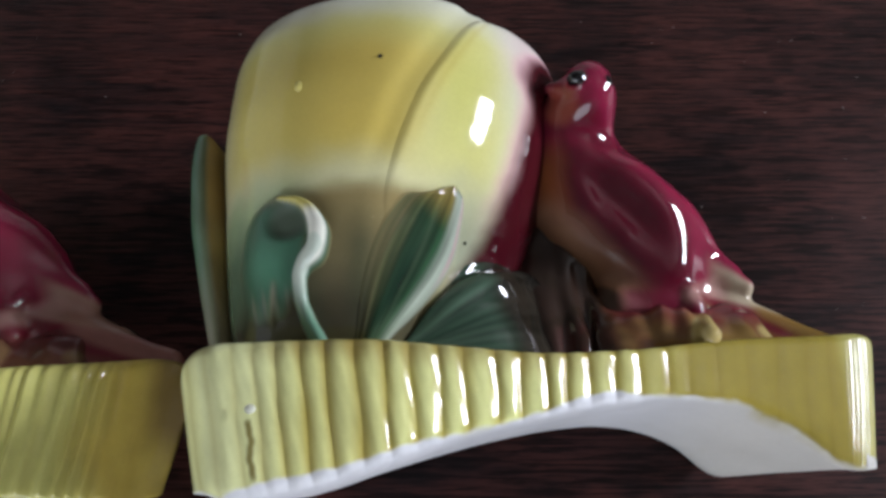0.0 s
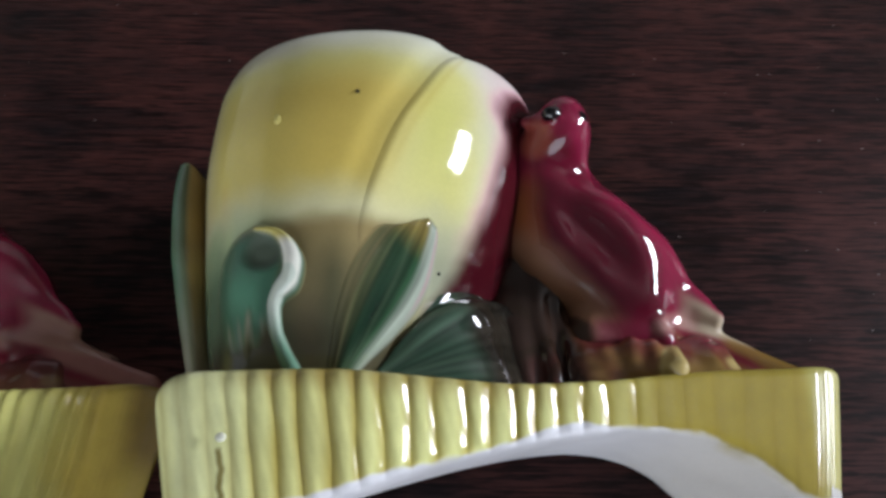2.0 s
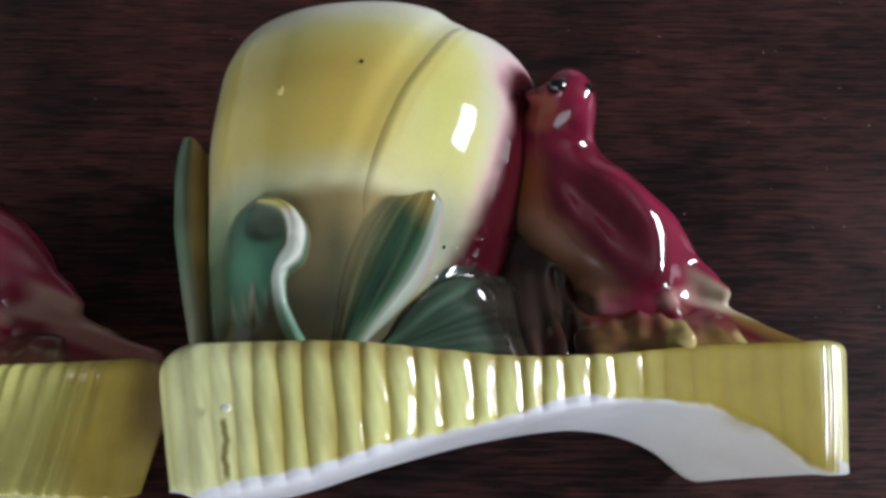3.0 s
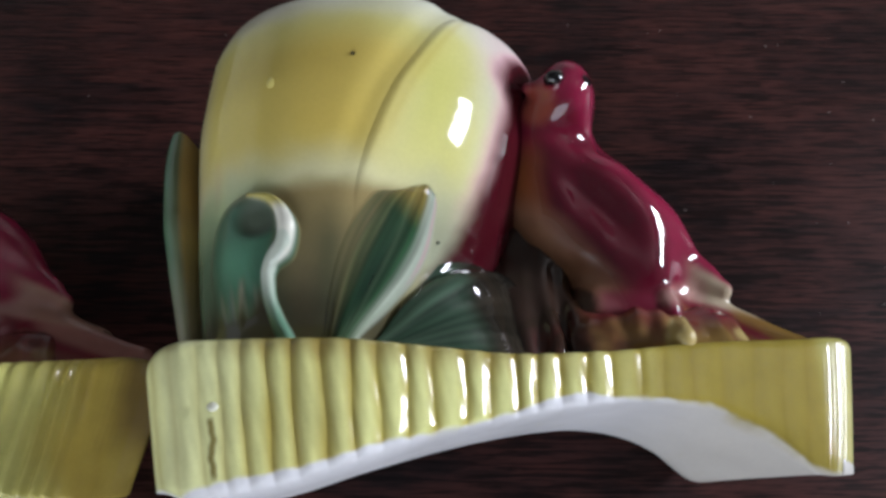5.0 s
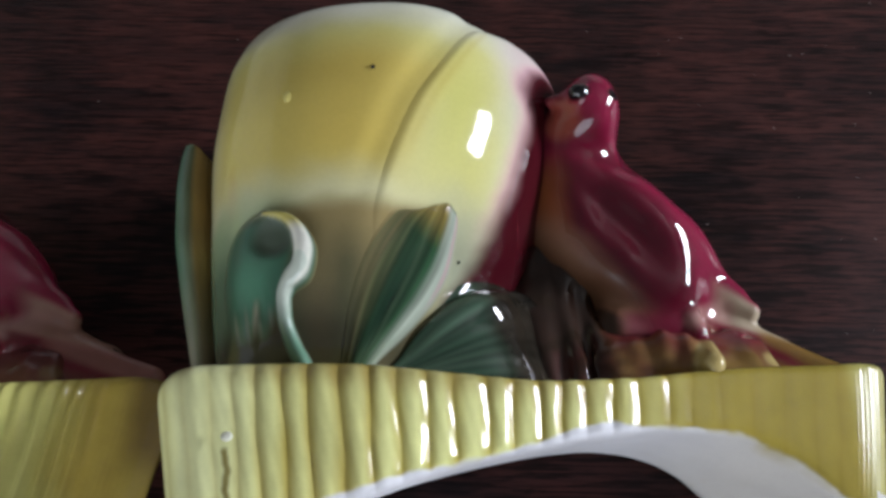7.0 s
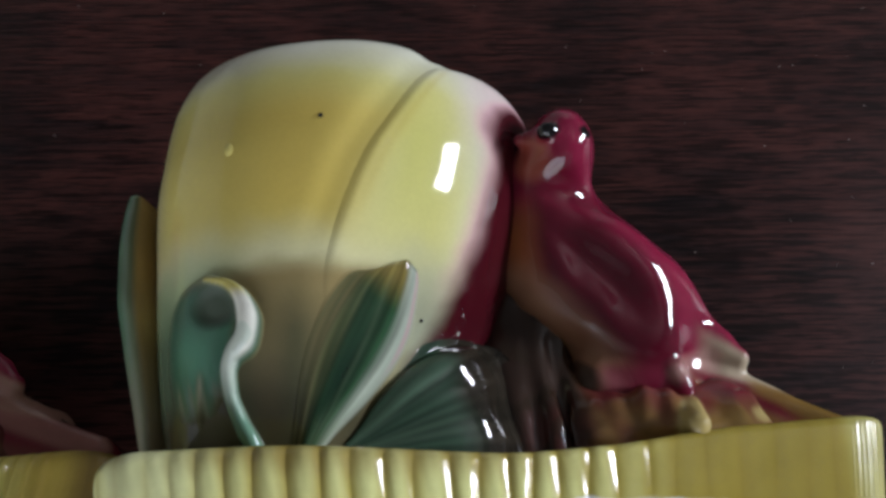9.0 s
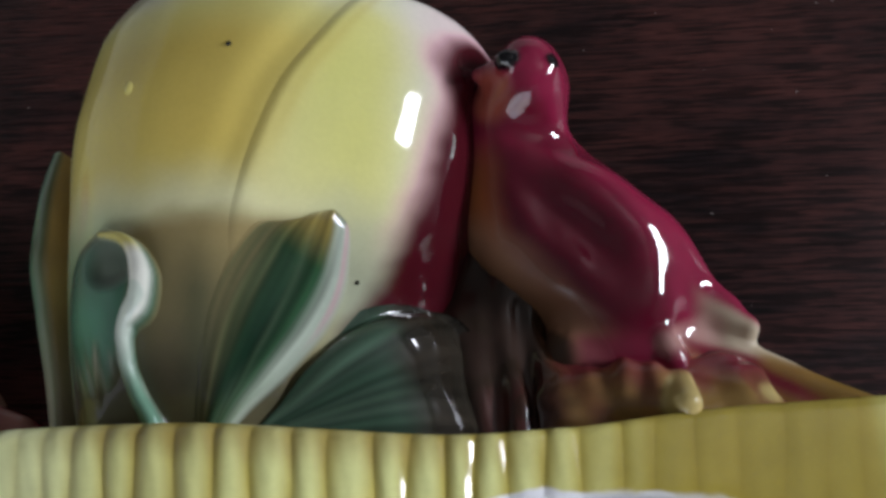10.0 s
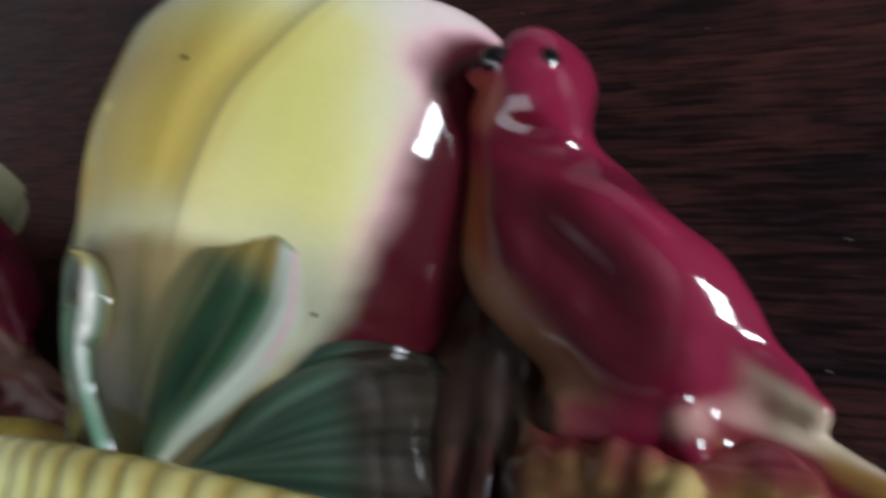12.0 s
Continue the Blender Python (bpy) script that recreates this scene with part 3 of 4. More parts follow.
    ring = [i for i in range(nx)] + [i * nx + nx - 1 for i in range(1, ny)] + [(ny - 1) * nx + j for j in range(nx - 2, -1, -1)] + [i * nx for i in range(ny - 2, 0, -1)]
    skirt = [[a, b, b + n, a + n] for a, b in zip(ring, ring[1:] + ring[:1])]
    part("bud", np.concatenate([top, under]), np.concatenate([f[:, ::-1], f + n, skirt])[:, ::-1], GLAZE, parent, "green drooping bud on a pale curved stem", rgba(np.concatenate([c, c]), np.concatenate([gloss, gloss])))


def bird_figure(parent, twin=False):
    """The bird perched against the cup, one plain mesh."""
    legs = ((0.0728, 0.0818, 0.0500), (0.0755, 0.0762, 0.0480))
    # the wing's own axes: along to the tip, across towards the back, and out
    along = np.array((0.727, -0.640, -0.248))
    out = np.array((0.06, -0.02, 1.0))
    out = out - along * (out @ along)
    out = out / np.linalg.norm(out)
    across = np.cross(out, along) * -1
    axes = np.stack([along, across, out], -1)
    # the long rounded fold of the back
    fold_up = np.array((0.530, -0.210, 0.822))
    fold_along = np.array((0.78, -0.445, -0.445))
    fold_along = fold_along - fold_up * (fold_along @ fold_up)
    fold_along = fold_along / np.linalg.norm(fold_along)
    crest_axes = np.stack([fold_along, np.cross(fold_up, fold_along), fold_up], -1)
    crest_at = np.array((0.0715, 0.1040, 0.0577)) - 0.0112 * fold_up

    def f(p):
        body = ball(turned(p, (0.0550, 0.1068, 0.0400), 6, 14, 38), (0, 0, 0), (0.0205, 0.0350, 0.0225))
        breast = ball(p, (0.0425, 0.1140, 0.0450), (0.0165, 0.0215, 0.0165))
        throat = rod(p, (0.0385, 0.1335, 0.0655), (0.0415, 0.1180, 0.0530), 0.0088, 0.0115)
        head = ball(turned(p, (0.0445, 0.1385, 0.0695), 0, -8, 0), (0, 0, 0), (0.0090, 0.0108, 0.0125))
        crown = ball(p, (0.0452, 0.1425, 0.0625), (0.0085, 0.0080, 0.0090))
        neck = rod(p, (0.0440, 0.1310, 0.0610), (0.0480, 0.1150, 0.0470), 0.0072, 0.0130)
        beak = rod(p, (0.0385, 0.1385, 0.0735), (0.0325, 0.1388, 0.0740), 0.0040, 0.0016)
        d = join(0.010, body, breast, neck)
        d = join(0.008, d, throat)
        d = join(0.005, d, join(0.006, head, crown))
        d = join(0.003, d, beak)
        # the belly ends in a crease above the stump
        n = np.array((-0.655, -0.735, -0.05))
        d = carve(0.008, d, 0.0014 - (p - np.array((0.0390, 0.0930, 0.0420))) @ n)
        # the folded wing: a crest along the back, a shallow hollow beside it
        crest = join(0.008, rod(p, (0.0575, 0.1165, 0.0450), (0.0760, 0.1020, 0.0410), 0.0078, 0.0062), rod(p, (0.0575, 0.1182, 0.0592), (0.0735, 0.1080, 0.0478), 0.0046, 0.0046), rod(p, (0.0735, 0.1080, 0.0478), (0.0890, 0.0925, 0.0425), 0.0046, 0.0030))
        tip = rod(p, (0.0800, 0.0945, 0.0405), (0.0936, 0.0872, 0.0420), 0.0048, 0.0030)
        d = join(0.006, d, join(0.005, crest, tip))
        # the rounded fold that catches the light
        d = join(0.004, d, ball((p - crest_at) @ crest_axes, (0, 0, 0), (0.0260, 0.0110, 0.0120)))
        q = (p - np.array((0.0560, 0.1015, 0.0660))) @ axes
        d = carve(0.003, d, ball(q, (0, 0, 0), (0.0220, 0.0062, 0.0070)))
        for a, b, r in (((0.0412, 0.1075, 0.0560), (0.0500, 0.0945, 0.0540), 0.0026), ((0.0468, 0.1085, 0.0597), (0.0545, 0.0975, 0.0588), 0.0012)):
            d = join(0.003, d, rod(p, a, b, r * 0.7, r))
        rump = rod(p, (0.0740, 0.0830, 0.0340), (0.1000, 0.0750, 0.0330), 0.0115, 0.0070)
        tail = join(0.004, rod(p, (0.0900, 0.0810, 0.0390), (0.1190, 0.0680, 0.0410), 0.0034, 0.0022), rod(p, (0.0800, 0.0705, 0.0320), (0.1170, 0.0650, 0.0360), 0.0120, 0.0060))
        d = join(0.004, d, join(0.005, rump, tail))
        # the lap of clay between the belly and the perch
        d = join(0.005, d, rod(p, (0.0530, 0.0800, 0.0440), (0.0720, 0.0790, 0.0420), 0.0075, 0.0075))
        # under the tip the tail lies back in a shadowed step
        d = carve(0.003, d, rod(p, (0.0800, 0.0835, 0.0490), (0.0965, 0.0795, 0.0470), 0.0030, 0.0022))
        d = join(0.003, d, rod(p, legs[0], legs[1], 0.0016, 0.0018), ball(p, (0.0742, 0.0775, 0.0480), 0.0024))
        d = join(0.0012, d, ball(p, (0.0392, 0.1368, 0.0806), (0.0029, 0.0024, 0.0026)), ball(p, (0.0494, 0.1375, 0.0780), 0.0018))
        d = carve(0.006, d, rod(p, (0.0395, 0.1235, 0.0746), (0.0590, 0.1255, 0.0650), 0.0020, 0.0020))
        return d + 0.00012 * ripple(p, 420, 1.0)
    v, fc = surface(f, (0.015, 0.055, 0.008), (0.132, 0.162, 0.090), 0.0009)
    x, y, z = v.T
    back = smooth(0.046, 0.056, x) * smooth(0.0845, 0.0895, y) * smooth(0.094, 0.086, x)
    v = soften(v, fc, back, 16)
    v = soften(v, fc, smooth(0.136, 0.130, y) * smooth(0.112, 0.118, y), 12)
    x, y, z = v.T
    # wine over all, brighter on back and crown, darker in wing hollow and creases
    c = np.tile(WINE * 1.0 + ROSE * 0.22, (len(v), 1))
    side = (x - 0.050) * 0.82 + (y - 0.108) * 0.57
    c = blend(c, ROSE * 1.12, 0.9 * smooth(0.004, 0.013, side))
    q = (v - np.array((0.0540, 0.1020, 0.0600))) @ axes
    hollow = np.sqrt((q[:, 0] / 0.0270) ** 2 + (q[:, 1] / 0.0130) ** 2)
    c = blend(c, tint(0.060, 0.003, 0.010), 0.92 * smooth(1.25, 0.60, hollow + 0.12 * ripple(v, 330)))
    c = blend(c, ROSE * 0.9, 0.6 * smooth(0.128, 0.137, y))
    c = blend(c, WINE * 0.8, 0.6 * smooth(0.005, 0.002, np.abs(y - 0.1265 + 0.25 * (x - 0.045))))
    # an orange-brown breast that pales to buff on the belly
    edge = 0.0352 + 0.10 * np.clip(0.112 - y, -0.02, 0.02) + 0.0008 * ripple(v, 260, 2.0)
    breast = smooth(edge + 0.0050, edge - 0.0035, x)
    c = blend(c, tint(0.26, 0.082, 0.022), 0.85 * breast * smooth(0.128, 0.116, y))
    c = blend(c, MAROON * 1.6, 0.75 * smooth(0.0305, 0.0270, x) * smooth(0.100, 0.108, y))
    c = blend(c, tint(0.23, 0.055, 0.030), 0.75 * smooth(0.0085, 0.004, np.linalg.norm(v - np.array((0.0340, 0.1320, 0.0750)), axis=-1)))
    belly = (0.0390 - x) * 0.655 + (0.0930 - y) * 0.735
    buff = smooth(-0.0105, -0.0015, belly + 0.0008 * ripple(v, 300)) * smooth(0.068, 0.056, x) * smooth(0.116, 0.104, y)
    c = blend(c, tint(0.29, 0.15, 0.085), 0.9 * buff)
    c = blend(c, tint(0.030, 0.016, 0.010), 0.9 * smooth(-0.0004, 0.0012, belly) * smooth(0.056, 0.050, x) * smooth(0.124, 0.112, y))
    c = blend(c, ROSE * 0.75 + WINE * 0.2, 0.85 * smooth(0.0835, 0.0800, y + 0.1 * (x - 0.06)) * smooth(0.050, 0.056, x))
    # the wing's tip and the leg are bare cream
    rim = smooth(0.0790, 0.0900, x) * smooth(0.0915, 0.0880, y + 0.55 * (x - 0.090)) * smooth(0.0790, 0.0825, y + 0.28 * (x - 0.090))
    c = blend(c, tint(0.50, 0.42, 0.30), 0.95 * rim)
    c = blend(c, tint(0.50, 0.30, 0.26), 0.7 * smooth(0.0042, 0.0010, rod(v, (0.0735, 0.0805, 0.0500), (0.0850, 0.0855, 0.0450), 0.0002, 0.0010)))
    c = blend(c, tint(0.15, 0.010, 0.022), 0.85 * smooth(0.0815, 0.0790, y + 0.28 * (x - 0.090)) * smooth(0.076, 0.080, x))
    if twin:
        c = blend(c, tint(0.26, 0.11, 0.09), 0.85 * rim)
        c = blend(c, tint(0.34, 0.17, 0.14), 0.7 * smooth(0.0032, 0.0008, rod(v, (0.0880, 0.0800, 0.0420), (0.1190, 0.0675, 0.0420), 0.0004, 0.0014)) * smooth(0.084, 0.092, x))
        c = blend(c, tint(0.17, 0.070, 0.050), 0.6 * smooth(0.0715, 0.0670, y + 0.30 * (x - 0.100)) * smooth(0.060, 0.080, x))
    else:
        gold = np.maximum(smooth(0.0775, 0.0735, y + 0.45 * (x - 0.090)) * smooth(0.076, 0.083, x), smooth(0.100, 0.112, x) * smooth(0.0815, 0.0780, y + 0.3 * (x - 0.1)))
        c = blend(c, tint(0.165, 0.085, 0.018), 0.9 * gold)
        c = blend(c, tint(0.25, 0.15, 0.035), 0.8 * smooth(0.0026, 0.0005, rod(v, (0.0935, 0.0798, 0.0420), (0.1190, 0.0682, 0.0425), 0.0004, 0.0016)) * smooth(0.092, 0.098, x))
        for e, r in (((0.0386, 0.1368, 0.0818), 0.0036), ((0.0496, 0.1376, 0.0792), 0.0022)):
            c = blend(c, BLACK, smooth(r * 1.05, r * 0.75, np.linalg.norm((v - np.array(e)) * np.array((0.85, 1.15, 1)), axis=-1)))
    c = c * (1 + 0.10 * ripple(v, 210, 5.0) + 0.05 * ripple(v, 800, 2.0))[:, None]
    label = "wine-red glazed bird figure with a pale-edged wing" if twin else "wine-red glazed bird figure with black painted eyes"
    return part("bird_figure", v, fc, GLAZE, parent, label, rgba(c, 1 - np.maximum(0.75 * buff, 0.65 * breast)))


def stump(parent, twin=False):
    toes = ((0.0745, 0.0712, 0.0535), (0.0737, 0.0655, 0.0575), 0.0024, 0.0034), ((0.0925, 0.0745, 0.0450), (0.0928, 0.0690, 0.0470), 0.0012, 0.0020)

    def f(p):
        x, y, z = p.T
        q = p + np.stack([0.0010 * np.sin(y * 420 + 60 * z), 0 * x, 0.0002 * np.sin(x * 640 + 1.8 * np.sin(y * 160)) + 0.0006 * np.sin(x * 300 + y * 120)], -1)
        trunk = rod(q, (0.034, 0.066, 0.031), (0.034, 0.105, 0.036), 0.020, 0.015)
        lump = 0.0005 * ripple(p * np.array((1, 1.4, 1.4)), 460, 1.0) * smooth(0.04, 0.05, x)
        perch = rod(q, (0.047, 0.0640, 0.0360), (0.084, 0.0650, 0.0350), 0.0178, 0.0175) - lump
        # rounded knuckles of the perch under the bird
        knob = [ball(p, c, r) for c, r in (((0.0560, 0.0690, 0.0500), (0.0038, 0.0062, 0.0042)), ((0.0630, 0.0700, 0.0520), (0.0036, 0.0070, 0.0042)), ((0.0690, 0.0690, 0.0530), (0.0030, 0.0065, 0.0040)))]
        d = join(0.006, trunk, perch)
        d = join(0.004, d, *knob)
        d = join(0.003, d, *[rod(p, *toe) for toe in toes])
        groove = [rod(p, a, b, 0.0011, 0.0011) for a, b in (((0.0360, 0.0600, 0.0515), (0.0330, 0.1000, 0.0520)), ((0.0440, 0.0560, 0.0500), (0.0410, 0.0900, 0.0500)))]
        for g in groove:
            d = carve(0.003, d, g)
        return np.maximum(d, 0.0535 - y)
    v, fc = surface(f, (-0.002, 0.040, 0.004), (0.114, 0.120, 0.066), 0.0011)
    x, y, z = v.T
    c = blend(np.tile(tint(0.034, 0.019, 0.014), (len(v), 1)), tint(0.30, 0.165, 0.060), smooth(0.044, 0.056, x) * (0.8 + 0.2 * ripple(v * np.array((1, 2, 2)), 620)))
    c = blend(c, tint(0.20, 0.125, 0.035), 0.8 * smooth(0.068, 0.085, x))
    c = blend(c, tint(0.085, 0.016, 0.016), 0.6 * smooth(0.074, 0.066, y) * smooth(0.030, 0.036, x) * smooth(0.052, 0.046, x))
    c = blend(c, WINE, 0.45 * smooth(-0.1, 0.6, ripple(v * np.array((1.4, 0.7, 1)), 330, 2.0)) * smooth(0.044, 0.05, x))
    c = blend(c, ROSE * 0.8, 0.85 * smooth(0.0680, 0.0765, y + 0.0018 * ripple(v, 420, 3.0)) * smooth(0.046, 0.054, x))
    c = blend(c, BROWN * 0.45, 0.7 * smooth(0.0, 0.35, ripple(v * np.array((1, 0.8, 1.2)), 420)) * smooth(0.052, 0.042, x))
    c = blend(c, tint(0.46, 0.36, 0.14), 0.9 * smooth(0.0022, 0.0006, np.minimum(rod(v, *toes[0]), rod(v, *toes[1])) + 0.0012 * smooth(0.0700, 0.0740, y)) * smooth(0.0750, 0.0700, y))
    if twin:
        c = blend(c, tint(0.085, 0.020, 0.022), np.full(len(v), 0.75))
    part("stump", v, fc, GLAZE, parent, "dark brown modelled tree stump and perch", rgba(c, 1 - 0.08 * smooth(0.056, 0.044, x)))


# the ribbed base
base_front = curve((-0.0675, -0.0645, -0.054, -0.020, 0.0, 0.022, 0.050, 0.070, 0.090, 0.1185), (0.070, 0.077, 0.083, 0.0825, 0.078, 0.072, 0.066, 0.061, 0.056, 0.050))
base_back = curve((-0.0675, -0.055, -0.045, 0.090, 0.105, 0.1185), (0.060, 0.010, 0.001, 0.001, 0.020, 0.044))
base_up = curve((-0.0675, -0.0635, -0.052, -0.020, 0.022, 0.050, 0.072, 0.089, 0.112, 0.1245), (0.0490, 0.0537, 0.0566, 0.0577, 0.0573, 0.0598, 0.0639, 0.0667, 0.0689, 0.0693))
base_down = curve((-0.063, -0.055, -0.040, -0.022, 0.0, 0.014, 0.044, 0.063, 0.079, 0.093, 0.104, 0.115, 0.1185), (0.0195, 0.0172, 0.0190, 0.0238, 0.0320, 0.0362, 0.0434, 0.0459, 0.0456, 0.0420, 0.0368, 0.0305, 0.0300))
base_down_back = curve((-0.063, -0.051, -0.040, -0.0215, -0.0015, 0.0185, 0.039, 0.050, 0.0595, 0.0695, 0.0795, 0.087, 0.091, 0.0945, 0.106, 0.1185), (0.0290, 0.0297, 0.0322, 0.0378, 0.0431, 0.0480, 0.0516, 0.0525, 0.0518, 0.0494, 0.0446, 0.0385, 0.0358, 0.0345, 0.0336, 0.0325))
# where the glaze ends above the bare foot
glaze_end = curve((-0.054, -0.047, -0.0388, -0.0255, -0.017, -0.0048, 0.0083, 0.0222, 0.0369, 0.0445, 0.060, 0.0681, 0.076, 0.0839, 0.0915, 0.0989, 0.1059, 0.1105), (0.0175, 0.0200, 0.0225, 0.0248, 0.0274, 0.0318, 0.0353, 0.0400, 0.0452, 0.0469, 0.0470, 0.0472, 0.0460, 0.0438, 0.0406, 0.0365, 0.0318, 0.0303))


def ribbed_base(parent, twin=False):
    x0, x1, r = -0.0675, 0.1276, 0.0085
    xs = np.linspace(x0, x1, 620)
    rows, lows = [], []
    # a rounded oblong section, with most of its points on the front
    m = 2 ** -0.1
    side = np.linspace(0, m, 6)
    front = m - 2 * m * np.linspace(0, 1, 56)[1:-1] ** 0.8
    back = np.linspace(-m, m, 10)[1:-1]

    def other(q):
        return (1 - np.abs(q) ** 10) ** 0.1
    under = np.linspace(m, -m, 12)
    a = np.concatenate([other(side), front, -other(under), back, other(side[:0:-1])])
    b = np.concatenate([side, other(front), under, -other(back), -side[:0:-1]])
    k = len(a)
    # the crests of the hand-cut ribs lie at half turns
    phase = curve((-0.068, -0.0603, -0.0379, -0.0120, 0.0159, 0.0413, 0.0709, 0.1073, 0.128), (-0.9, 0.5, 4.5, 8.5, 12.5, 16.5, 20.5, 24.5, 27))

    def turn_at(x, y):
        return phase(x) + 0.05 * np.sin(x * 410) + 0.06 * np.sin(x * 173 + 1) + 0.035 * np.sin(y * 240 + x * 500)
    for x in xs:
        d = min(x - x0, x1 - x)
        wide, deep = (r, r) if x < 0 else (0.0110, 0.0085)
        inset = deep * (1 - math.sqrt(1 - (1 - min(d / wide, 1)) ** 2))
        zf, zb, yt = float(base_front(x)) - inset, float(base_back(x)), float(base_up(x)) - 0.25 * inset
        yb, ybb = (0.0285, 0.0400) if twin else (float(base_down(x)), float(base_down_back(x)))
        zb = min(zb + inset, zf - 0.004)
        t = (b + 1) / 2
        yb = yb + 0.026 * (yt - yb)
        low = ybb + (yb - ybb) * t + 0.3 * inset
        z = zb + (zf - zb) * t
        y = low + (yt - low) * (a + 1) / 2
        depth = 0.0004 if twin else float(np.interp(x, (-0.063, -0.048, -0.040, -0.015, 0.030, 0.045, 0.056, 0.07, 0.12), (0.0001, 0.0003, 0.0008, 0.0011, 0.0010, 0.0009, 0.0006, 0.0002, 0.00005)))
        turn = turn_at(x, y)
        crest = np.sin(math.pi * turn) ** 2
        bow = 1 - 4 * (turn - np.floor(turn) - 0.5) ** 2
        rib = depth * ((0.92 + 0.10 * np.sin(2.3 * np.floor(turn))) * (0.25 * crest + 0.75 * bow) - 0.6)
        rib = rib * (1 + 0.08 * np.sin(y * 230 + 37 * np.floor(turn))) + 0.00005 * float(smooth(0.060, 0.045, x)) * np.sin(y * 420 + x * 900) * np.sin(x * 1300 + y * 150)
        rib = rib + 0.00005 * float(smooth(0.114, 0.118, x)) * np.sin(x * 4200 + 2 * np.sin(y * 90))
        if twin:
            rib = rib + 0.00060 * float(smooth(0.078, 0.088, x) * smooth(0.116, 0.108, x)) * np.sin(x * 1500 + 0.8 * np.sin(y * 110) + 1.5 * math.sin(x * 300))
        z = z - 0.12 * (yt - y) * t
        z = z + rib * smooth(0.6, 0.95, b) * smooth(1.0, 0.85, np.abs(a))
        draft = 1 - (0.060 if twin else 0.095 - 0.028 * float(smooth(0.02, 0.04, x))) * np.clip((yt - y) / 0.036, 0, 1.2)
        rows.append(np.stack([0.03 + (x - 0.03) * draft, y, z], -1))
        lows.append(np.where(b > 0, y - low, 1.0 if twin else 0.0))
    p = np.concatenate(rows)
    f = grid_faces(len(xs), k, True)[:, ::-1].tolist()
    f.append(list(range(k)))
    f.append(list(range(len(p) - k, len(p)))[::-1])
    low, at = np.concatenate(lows), np.repeat(xs, k)
    x, y, z = p.T
    ridge = np.abs(np.sin(math.pi * turn_at(at, y)))
    patch = 0.5 + 0.3 * ripple(p, 150) + 0.2 * ripple(p, 330, 2.0)
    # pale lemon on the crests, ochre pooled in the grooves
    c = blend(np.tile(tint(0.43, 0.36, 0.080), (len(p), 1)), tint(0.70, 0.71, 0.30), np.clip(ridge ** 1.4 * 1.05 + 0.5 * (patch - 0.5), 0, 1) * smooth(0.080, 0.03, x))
    # paler lemon at the left, brightened further to carry the stronger light there
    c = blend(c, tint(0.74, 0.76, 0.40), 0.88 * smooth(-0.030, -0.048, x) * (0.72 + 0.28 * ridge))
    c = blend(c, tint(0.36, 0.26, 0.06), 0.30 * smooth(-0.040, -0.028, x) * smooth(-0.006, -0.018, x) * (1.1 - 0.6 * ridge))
    if twin:
        c = blend(c, tint(0.64, 0.62, 0.20), 0.9 * smooth(0.042, 0.060, x) * (0.75 + 0.25 * ridge))
        c = blend(c, tint(0.50, 0.34, 0.050), 0.8 * smooth(0.092, 0.112, x + 0.004 * ripple(p, 180)))
        c = blend(c, tint(0.11, 0.055, 0.022), 0.7 * smooth(0.114, 0.122, x) * smooth(0.040, 0.052, y))
    else:
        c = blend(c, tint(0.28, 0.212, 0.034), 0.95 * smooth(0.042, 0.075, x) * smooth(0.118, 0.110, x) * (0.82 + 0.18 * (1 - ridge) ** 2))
        c = blend(c, tint(0.45, 0.42, 0.14), 0.8 * smooth(0.111, 0.118, x))
    c = c * (1 + 0.07 * ripple(p, 260, 4.0) + 0.05 * ripple(p * np.array((3, 0.4, 1)), 420, 3.0) + 0.04 * ripple(p, 700, 1.0))[:, None]
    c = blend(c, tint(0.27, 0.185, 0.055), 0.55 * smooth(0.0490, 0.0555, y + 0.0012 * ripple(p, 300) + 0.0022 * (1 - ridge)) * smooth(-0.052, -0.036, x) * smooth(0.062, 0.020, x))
    c = blend(c, CREAM, 0.35 * smooth(0.052, 0.056, y) * smooth(-0.045, -0.055, x))
    grain = 0.0004 * ripple(p, 260, 2.0) + 0.0003 * ripple(p, 620, 5.0) + 0.0002 * ripple(p, 1400, 7.0)
    if twin:
        clay = 0.8 * smooth(0.0013, 0.0005, low) * smooth(0.110, 0.100, x)
    else:
        crack = smooth(0.0011, 0.0003, np.abs(x + 0.0440 - 0.15 * (0.034 - y) + 0.00025 * np.sin(y * 900 + 1) + 0.0001 * np.sin(y * 2300))) * smooth(0.0372, 0.0362, y) * smooth(0.0225, 0.0250, y)
        c = blend(c, OCHRE * 0.38, 0.85 * crack)
        line = glaze_end(x) + 0.026 * (0.057 - glaze_end(x)) + 0.0004 + grain + 0.00015 * (ridge - 0.6) * smooth(0.04, 0.02, x)
        clay = np.maximum(smooth(0.0005, -0.0005, y - line) * (z > 0.030), smooth(0.0020, 0.0002, low + grain))
    bare = blend(np.tile(CLAY, (len(p), 1)), tint(0.50, 0.48, 0.445), smooth(0.045, 0.09, x))
    bare = bare * (1 + 0.05 * ripple(p, 180, 3.0) - 0.10 * smooth(0.2, 0.8, ripple(p * np.array((0.5, 3, 3)), 420, 6.0)) * smooth(0.07, 0.04, x))[:, None]
    gloss = 0.89 - 0.74 * clay - 0.20 * smooth(0.112, 0.118, x) * (1 - clay)
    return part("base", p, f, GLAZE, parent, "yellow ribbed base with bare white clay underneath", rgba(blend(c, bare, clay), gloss))


